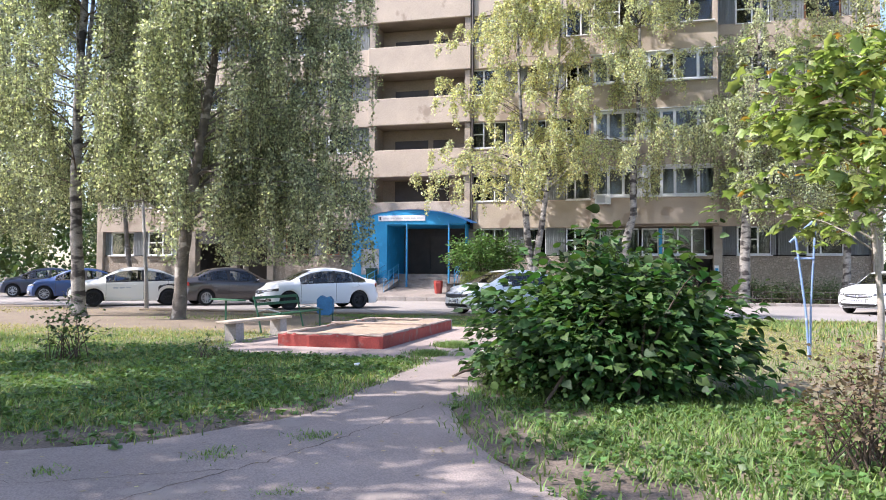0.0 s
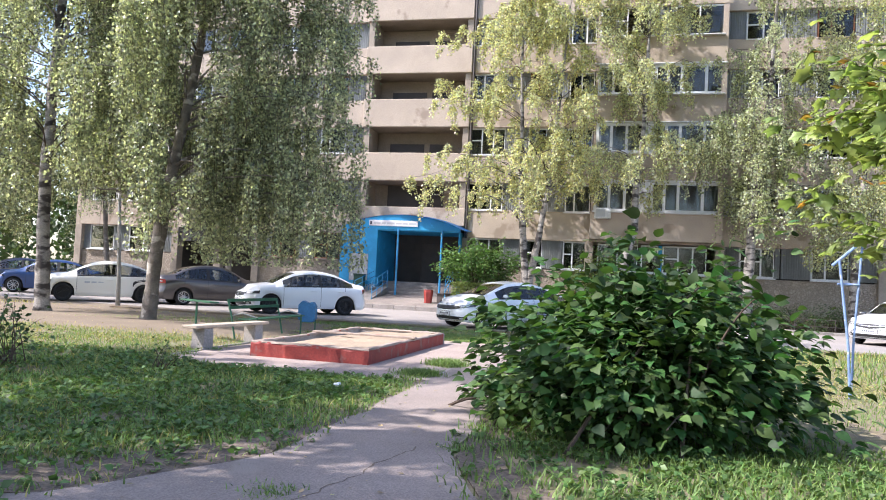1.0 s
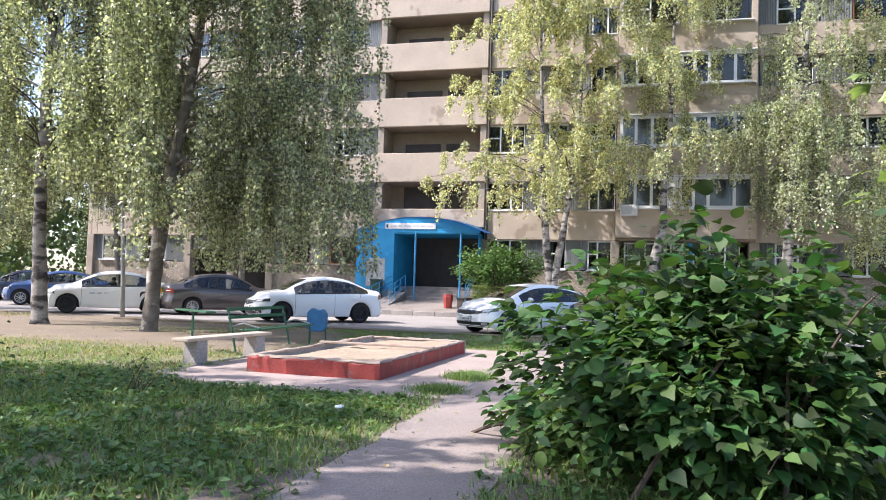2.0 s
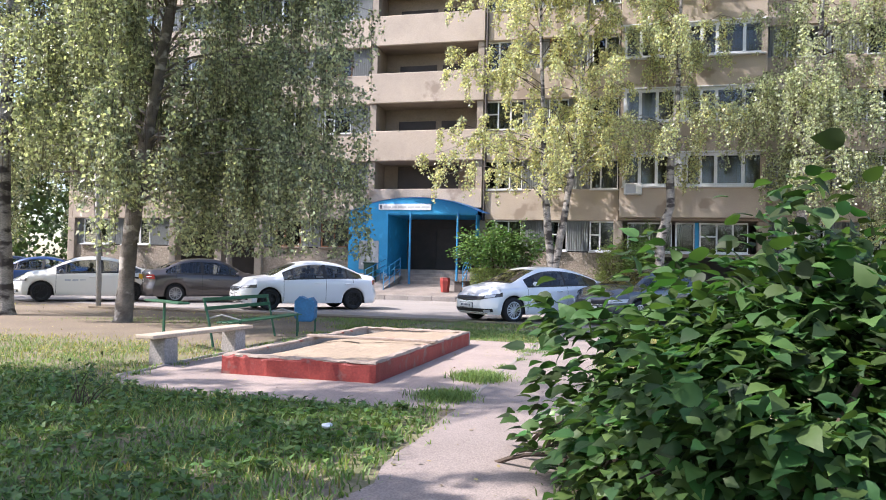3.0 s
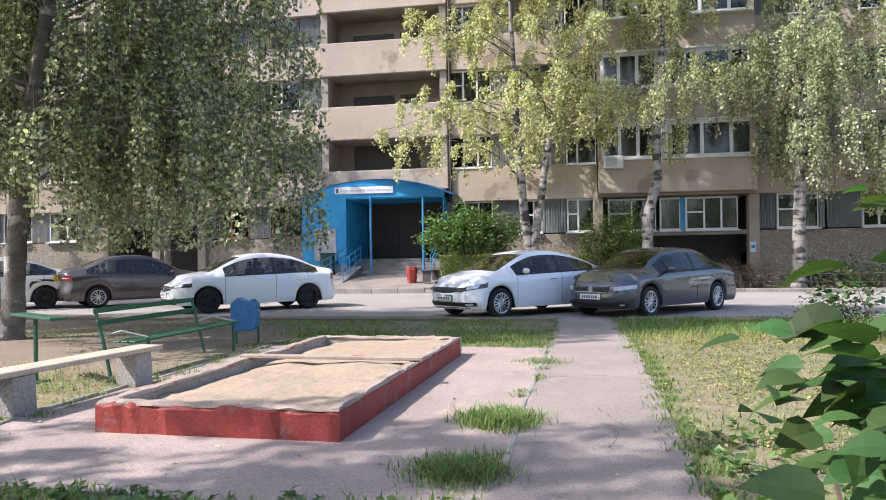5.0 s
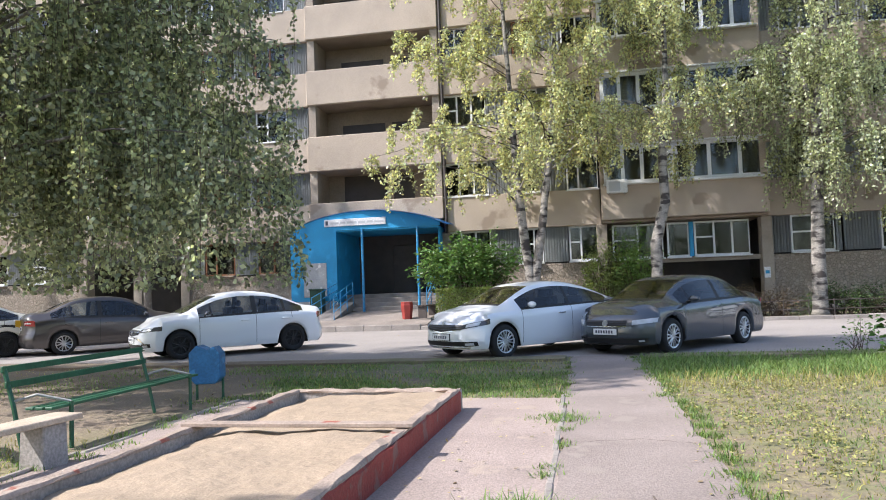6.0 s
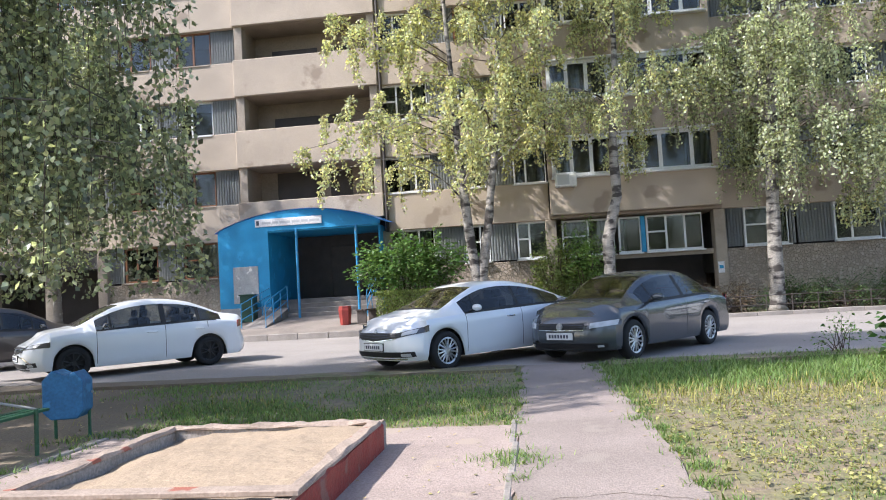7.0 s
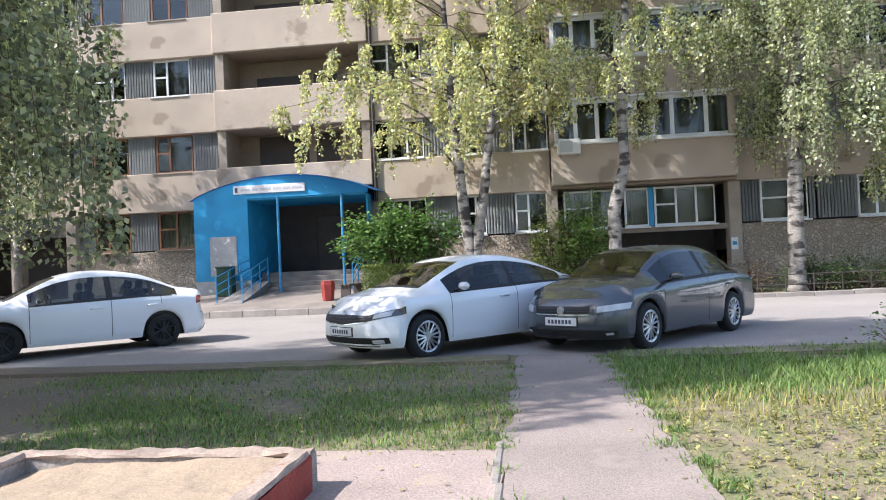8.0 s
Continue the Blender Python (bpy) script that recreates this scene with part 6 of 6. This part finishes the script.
# green steel bench with back rails
gb = thing("green_bench", "green painted steel bench with two back rails", "bench")
for y in (17.0, 19.1):
    part("back_post", tb([(2.32, y, -0.05), (2.22, y, 0.40), (2.12, y, 0.76)], 0.022, 6), "green_metal", gb)
    part("front_leg", tb([(2.66, y + 0.2, -0.05), (2.66, y + 0.2, 0.42)], 0.022, 6), "green_metal", gb)
    part("arm", tb([(2.20, y, 0.44), (2.4, y + 0.08, 0.50), (2.66, y + 0.2, 0.42)], 0.014, 6), "steel", gb, "bare worn arm loop")
for z, x in ((0.74, 2.13), (0.60, 2.17)):
    part("back_rail", bx((x - 0.012, 16.96, z - 0.03), (x + 0.012, 19.14, z + 0.03), 0.004), "green_metal", gb)
for x in (2.42, 2.52, 2.62):
    part("seat_slat", bx((x - 0.04, 16.95, 0.375), (x + 0.04, 19.5, 0.40), 0.005), "green_metal", gb)
# narrow green board on a post beside it
gt = thing("board_on_post", "narrow green board fixed on a steel post", "table")
part("post", tb([(1.72, 16.55, -0.05), (1.72, 16.55, 0.70)], 0.024, 6), "green_metal", gt)
part("foot_plate", bx((1.62, 16.45, -0.02), (1.82, 16.65, 0.012), 0.003), "green_metal", gt)
board_bm = bx((-0.62, -0.09, 0), (0.62, 0.09, 0.03), 0.005)
ob = part("board", board_bm, "green_metal", gt)
ob.location, ob.rotation_euler = (1.77, 16.52, 0.70), (0, 0, radians(-32))

# blue litter bin on two legs
bb = thing("litter_bin", "blue angular steel litter bin on two legs", "bin", pose(2.50, 20.02, 0, 0, 0, 12))
bm = bmesh.new()
pts = [(-0.20, 0.30), (-0.12, 0.22), (0.14, 0.22), (0.20, 0.30), (0.20, 0.60), (0.12, 0.70), (0.03, 0.66), (-0.10, 0.72), (-0.20, 0.62)]
fr_ = [bm.verts.new((x, -0.14, z)) for x, z in pts]
bk_ = [bm.verts.new((x, 0.14, z)) for x, z in pts]
bm.faces.new(fr_)
bm.faces.new(bk_[::-1])
for i in range(len(pts)):
    bm.faces.new((fr_[i], bk_[i], bk_[(i + 1) % len(pts)], fr_[(i + 1) % len(pts)]))
bmesh.ops.recalc_face_normals(bm, faces=bm.faces)
bmesh.ops.bevel(bm, geom=bm.edges[:], offset=0.01, segments=1, affect="EDGES")
part("bucket", bm, "bin_blue", bb)
for sx_ in (-0.17, 0.17):
    part("leg", tb([(sx_, 0.1, -0.05), (sx_, 0.1, 0.5)], 0.018, 6), "green_metal", bb)
part("axle", tb([(-0.22, 0.1, 0.46), (0.22, 0.1, 0.46)], 0.012, 6), "steel", bb)

# street lamp
lamp = thing("street_lamp", "slim grey lamp post with a round opal globe", "street lamp")
LB = Vector((-6.02, 24.6, 0))
part("pole", tb([LB + Vector((0, 0, -0.1)), LB + Vector((-0.06, 0.02, 1.2)), LB + Vector((-0.36, 0.15, 3.92))], [0.075, 0.065, 0.045], 10), "steel", lamp, soft=True)
part("collar", tb([LB + Vector((-0.36, 0.15, 3.90)), LB + Vector((-0.37, 0.15, 4.0))], [0.07, 0.09], 10), "steel", lamp)
bm = bmesh.new()
bmesh.ops.create_uvsphere(bm, u_segments=20, v_segments=12, radius=0.235, matrix=Matrix.Translation(LB + Vector((-0.38, 0.16, 4.18))))
part("globe", bm, "globe", lamp, "round opal glass globe", soft=True)

# blue frame of a swing
sw = thing("swing_frame", "pale blue steel tube frame standing in the grass", "swing frame")
part("leg", tb([(12.64, 15.0, -0.1), (12.60, 15.0, 0.7), (12.46, 15.0, 1.9)], 0.018, 8), "swing_blue", sw)
part("leg", tb([(12.66, 15.05, -0.1), (12.68, 15.05, 0.8), (12.76, 15.05, 2.1)], 0.016, 8), "swing_blue", sw)
part("crossbar", tb([(12.38, 15.02, 1.80), (12.85, 15.02, 2.25)], 0.022, 8), "swing_blue", sw)
part("brace", tb([(12.45, 15.02, 1.55), (12.74, 15.04, 1.55)], 0.016, 8), "swing_blue", sw)

# low iron fence before the plinth
fence = thing("low_fence", "low dark iron fence along the front garden", "fence")
for k in range(12):
    part("post", tb([(12.2 + 0.75 * k, 36.0, 0), (12.2 + 0.75 * k, 36.0, 0.62)], 0.018, 5), "dark_brown_and_shade", fence)
for z in (0.58, 0.3):
    part("rail", tb([(12.1, 36.0, z), (20.6, 36.0, z)], 0.015, 5), "dark_brown_and_shade", fence)

# edging stones between slab and path
edge = tagged(new("edging"), "narrow concrete edging sunk between slab and path", "edging", kind="structure")
eme = mesh_of("edging_stone", bx((-0.03, 0, -0.1), (0.03, 0.985, 0.03), 0.012), "kerb")
for i in range(6):
    s = new("edging_stone", eme)
    s.parent = edge
    s.location = (7.1 + rnd.uniform(-0.015, 0.015), 14.1 + i, -0.014 + rnd.uniform(-0.006, 0.004))
    s.rotation_euler = (0, 0, rnd.uniform(-0.02, 0.02))
for i in range(6):
    s = new("edging_stone", eme)
    s.parent = edge
    s.location = (2.98 + rnd.uniform(-0.02, 0.02), 13.9 + i, 0.0 + rnd.uniform(-0.02, 0.006))
    s.rotation_euler = (0, 0, rnd.uniform(-0.02, 0.02))

# ---- grass, weeds and litter ----
def in_poly(P, poly):
    x, y = P[:, 0], P[:, 1]
    c = np.zeros(len(P), bool)
    for (x0, y0), (x1, y1) in zip(poly, poly[1:] + poly[:1]):
        hit = ((y0 > y) != (y1 > y)) & (x < (x1 - x0) * (y - y0) / (y1 - y0 + 1e-12) + x0)
        c ^= hit
    return c


PAVED = [
    [(7.12, 25.6), (7.08, 11.6), (7.1, 8.9), (6.35, 7.5), (5.4, 6.9), (4.0, 6.6), (-6, 6.0), (-6, 3.6), (4, 3.9), (7.2, 3.2), (7.6, -8), (10.3, -8), (10.1, 6.0), (9.3, 7.3), (8.75, 8.1), (8.3, 9.4), (8.25, 11.5), (8.35, 25.6)],
    [(3.05, 13.55), (4.2, 13.2), (6.0, 13.15), (7.14, 13.3), (7.14, 19.9), (2.85, 19.9)],
]


# bare trodden margins of the path
WORN = [
    [(7.12, 10.6), (7.1, 8.9), (6.35, 7.5), (5.4, 6.9), (4.0, 6.6), (-6, 6.0), (-6, 6.5), (3.8, 7.15), (5.2, 7.6), (6.1, 8.3), (6.7, 9.3)],
    [(10.1, 6.0), (9.3, 7.3), (8.75, 8.1), (8.3, 9.4), (8.3, 11.5), (8.55, 11.0), (8.65, 9.4), (9.2, 8.3), (10.2, 7.3), (10.9, 6.2)],
]


for poly in WORN:
    solo("path_margin", flat_sheet(wavy(poly, 0.3, 0.10, 4), -0.1, 0.004), "soil", "bare trodden soil beside the path", "soil", "structure")


def patchy(P, s, seed):
    """Slow noise over the plan, 0 to 1."""
    return np.array([0.5 + 0.5 * noise.noise((x * s, y * s, seed)) for x, y in P])


def scatter(gen, x0, x1, y0, y1, per, need=0.0, s=0.6, seed=0, clear=0.09):
    x0, x1, y0, y1 = x0 - 0.6, x1 + 0.6, y0 - 0.5, y1 + 0.5
    n = int((x1 - x0) * (y1 - y0) * per)
    P = np.stack([gen.uniform(x0, x1, n), gen.uniform(y0, y1, n)], 1)
    # thin out towards the rim of the patch
    rim = np.minimum(np.minimum(P[:, 0] - x0, x1 - P[:, 0]), np.minimum(P[:, 1] - y0, y1 - P[:, 1]))
    P = P[(gen.uniform(size=n) < rim / 1.1) & (P[:, 1] < 24.75)]
    n = len(P)
    J = P + gen.normal(size=P.shape) * clear
    ok = np.ones(n, bool)
    for poly in PAVED:
        ok &= ~in_poly(J, poly)
    S = P + gen.normal(size=P.shape) * 0.16
    for poly in WORN:
        ok &= ~(in_poly(S, poly) & (gen.uniform(size=n) < 0.9))
    P = P[ok]
    if need > 0:
        v = patchy(P, s, seed)
        P = P[v > need + gen.normal(size=len(P)) * 0.06]
    return P


BLADE_F = [[0, 1, 3], [0, 3, 2], [2, 3, 4]]


def blades(gen, P, h, w):
    n = len(P)
    az = gen.uniform(0, math.tau, n)
    H = h * gen.uniform(0.5, 1.4, n)
    b = gen.uniform(0.2, 1.3, n) * H
    side = np.stack([-np.sin(az), np.cos(az), np.zeros(n)], 1) * (w * gen.uniform(0.6, 1.3, n))[:, None] * 0.5
    fwd = np.stack([np.cos(az), np.sin(az), np.zeros(n)], 1)
    p0 = np.concatenate([P, np.full((n, 1), -0.02)], 1)
    mid = p0 + fwd * (b * 0.3)[:, None] + np.array((0, 0, 1.0)) * (H * 0.6)[:, None]
    tip = p0 + fwd * b[:, None] + np.array((0, 0, 1.0)) * H[:, None]
    out = np.stack([p0 - side, p0 + side, mid - side * 0.8, mid + side * 0.8, tip], 1)
    return out


def grass(name, label, spec, mat, seed):
    gen = np.random.default_rng(seed)
    V = [blades(gen, scatter(gen, *area, per, need, s, seed), h, w) for area, per, need, s, h, w in spec]
    V = np.concatenate(V)
    return tagged(new(name, raw_mesh(name, V, BLADE_F, mat)), label, "grass", kind="stuff")


grass("grass", "lush green lawn grass, uneven and unmown", [
    ((1.0, 7.1, 6.6, 13.6), 1250, 0.33, 1.1, 0.068, 0.015),
    ((-9.0, 1.0, 5.5, 15.0), 300, 0.36, 0.6, 0.09, 0.012),
    ((-3.0, 2.9, 13.3, 16.8), 600, 0.42, 0.8, 0.06, 0.010),
    ((8.2, 14.5, 3.5, 11.0), 900, 0.25, 0.8, 0.09, 0.014),
    ((8.3, 16.5, 11.0, 15.5), 300, 0.40, 0.8, 0.07, 0.010),
    ((8.3, 13.5, 15.5, 21.3), 480, 0.38, 1.1, 0.035, 0.009),
    ((8.3, 13.5, 21.6, 24.8), 1100, 0.24, 0.9, 0.10, 0.012),
    ((13.5, 24.0, 14.0, 25.2), 90, 0.40, 0.5, 0.14, 0.02),
    ((2.8, 7.15, 20.0, 22.3), 1700, 0.30, 0.7, 0.055, 0.010),
    ((1.5, 7.15, 23.2, 24.7), 1100, 0.40, 0.8, 0.05, 0.010),
    ((-4.0, 2.5, 20.5, 24.7), 200, 0.52, 0.45, 0.05, 0.010),
    ((-12.0, 20.5, 35.6, 39.8), 90, 0.45, 0.5, 0.14, 0.02),
], "grass", 71)
grass("dry_grass", "sparse yellowed grass on trodden soil", [
    ((8.3, 14.0, 14.5, 21.6), 300, 0.30, 1.2, 0.035, 0.009),
    ((8.3, 14.0, 20.6, 21.8), 260, 0.36, 0.9, 0.12, 0.009),
    ((-9.0, 2.9, 13.0, 17.6), 200, 0.42, 0.8, 0.06, 0.011),
    ((1.0, 7.1, 6.6, 13.6), 160, 0.48, 0.9, 0.09, 0.009),
    ((-12.0, 2.5, 22.5, 25.4), 50, 0.5, 0.5, 0.04, 0.012),
    ((-20.0, -9.0, 10.0, 27.0), 50, 0.4, 0.5, 0.08, 0.02),
    ((14.0, 24.0, 8.0, 25.2), 60, 0.4, 0.5, 0.10, 0.02),
    ((2.5, 7.1, 20.0, 24.7), 120, 0.45, 0.8, 0.07, 0.010),
], "grass_dry", 72)


def tuft(name, label, spots, mat, seed):
    gen = np.random.default_rng(seed)
    V = []
    for x, y, r, n, h in spots:
        P = np.stack([x + gen.normal(size=n) * r * 0.5, y + gen.normal(size=n) * r * 0.5], 1)
        V.append(blades(gen, P, h, 0.010))
    return tagged(new(name, raw_mesh(name, np.concatenate(V), BLADE_F, mat)), label, "grass", kind="stuff")


edge_gen = random.Random(3)
spots = [(6.95, 15.22, 0.28, 2600, 0.10), (6.86, 13.85, 0.28, 2200, 0.085), (7.12, 18.5, 0.3, 500, 0.06), (7.5, 8.0, 0.18, 300, 0.05), (7.9, 6.6, 0.15, 200, 0.04), (7.1, 7.3, 0.2, 240, 0.05), (6.3, 6.6, 0.15, 120, 0.05)]
for k in range(16):
    spots.append((7.1 + edge_gen.uniform(-0.06, 0.06), 14.2 + 0.62 * k + edge_gen.uniform(-0.3, 0.3), 0.10, 60, 0.06))
for k in range(34):
    spots.append((8.33 + edge_gen.uniform(-0.1, 0.08), 9.6 + 0.45 * k, 0.16, 150, 0.06))
for k in range(14):
    spots.append((3.1 + edge_gen.uniform(-0.2, 0.05), 13.6 + 0.45 * k, 0.14, 70, 0.07))
tuft("grass_tufts", "bright green grass tufts in the joints of the paving", spots, "grass", 73)


def weeds(label, areas, size, seed, mat="weed"):
    """Low broad-leaved weeds among the grass."""
    gen = np.random.default_rng(seed)
    P, D = [], []
    for area, per, need in areas:
        q = scatter(gen, *area, per, need, 0.8, seed)
        for x, y in q:
            k = gen.integers(4, 8)
            az = gen.uniform(0, math.tau, k)
            P.append(np.stack([np.full(k, x), np.full(k, y), gen.uniform(0.0, 0.06, k)], 1))
            D.append(np.stack([np.cos(az), np.sin(az), gen.uniform(0.2, 0.8, k)], 1))
    P, D = np.concatenate(P), np.concatenate(D)
    return tagged(new("weeds", leaves_mesh("weeds", P, D, size, gen, mat, SMALL_V, SMALL_F, 0.35)), label, "weeds", kind="stuff")


weeds("low broad-leaved weeds in the lawn", [((1.0, 7.1, 7.0, 13.6), 90, 0.36), ((8.2, 13.0, 5.0, 10.5), 95, 0.28), ((8.4, 9.4, 11, 15), 50, 0.3), ((-5, 1, 6.5, 13), 12, 0.45)], 0.06, 81)
weeds("yellowish low weeds among the dry grass", [((8.5, 13.5, 14.5, 21.2), 90, 0.46), ((-6, 2.9, 13.0, 16.6), 30, 0.45)], 0.034, 82, "weed_dry")


def litter(label, areas, seed):
    gen = np.random.default_rng(seed)
    V = []
    for (x0, x1, y0, y1), per, z in areas:
        n = int((x1 - x0) * (y1 - y0) * per)
        P = np.stack([gen.uniform(x0, x1, n), gen.uniform(y0, y1, n), np.full(n, z) + gen.uniform(0.002, 0.012, n)], 1)
        D = unit(np.stack([gen.normal(size=n), gen.normal(size=n), gen.normal(size=n) * 0.15], 1))
        u = unit(np.cross((0, 0, 1.0), D))
        L = gen.uniform(0.02, 0.05, n)[:, None]
        V.append(np.stack([P, P + D * L * 0.5 + u * L * 0.35, P + D * L, P + D * L * 0.5 - u * L * 0.35], 1))
    return tagged(new("fallen_leaves", raw_mesh("fallen_leaves", np.concatenate(V), KITE, "litter")), label, "leaves", kind="stuff")


litter("dry birch leaves scattered over ground and paving", [((0, 11, 5, 14), 9, 0.012), ((-8, 7, 14, 25), 14, 0.012), ((8, 14, 11, 25), 8, 0.012), ((-12, 14, 25, 35), 3, 0.006)], 91)
sc = thing("paper_scrap", "crumpled white paper scrap lying in the grass", "litter", pose(6.35, 12.05, 0.05))
bm = bmesh.new()
bmesh.ops.create_icosphere(bm, subdivisions=2, radius=0.045)
for v in bm.verts:
    v.co *= 1 + 0.5 * noise.noise(v.co * 40)
    v.co.z *= 0.5
part("paper", bm, "paper", sc)
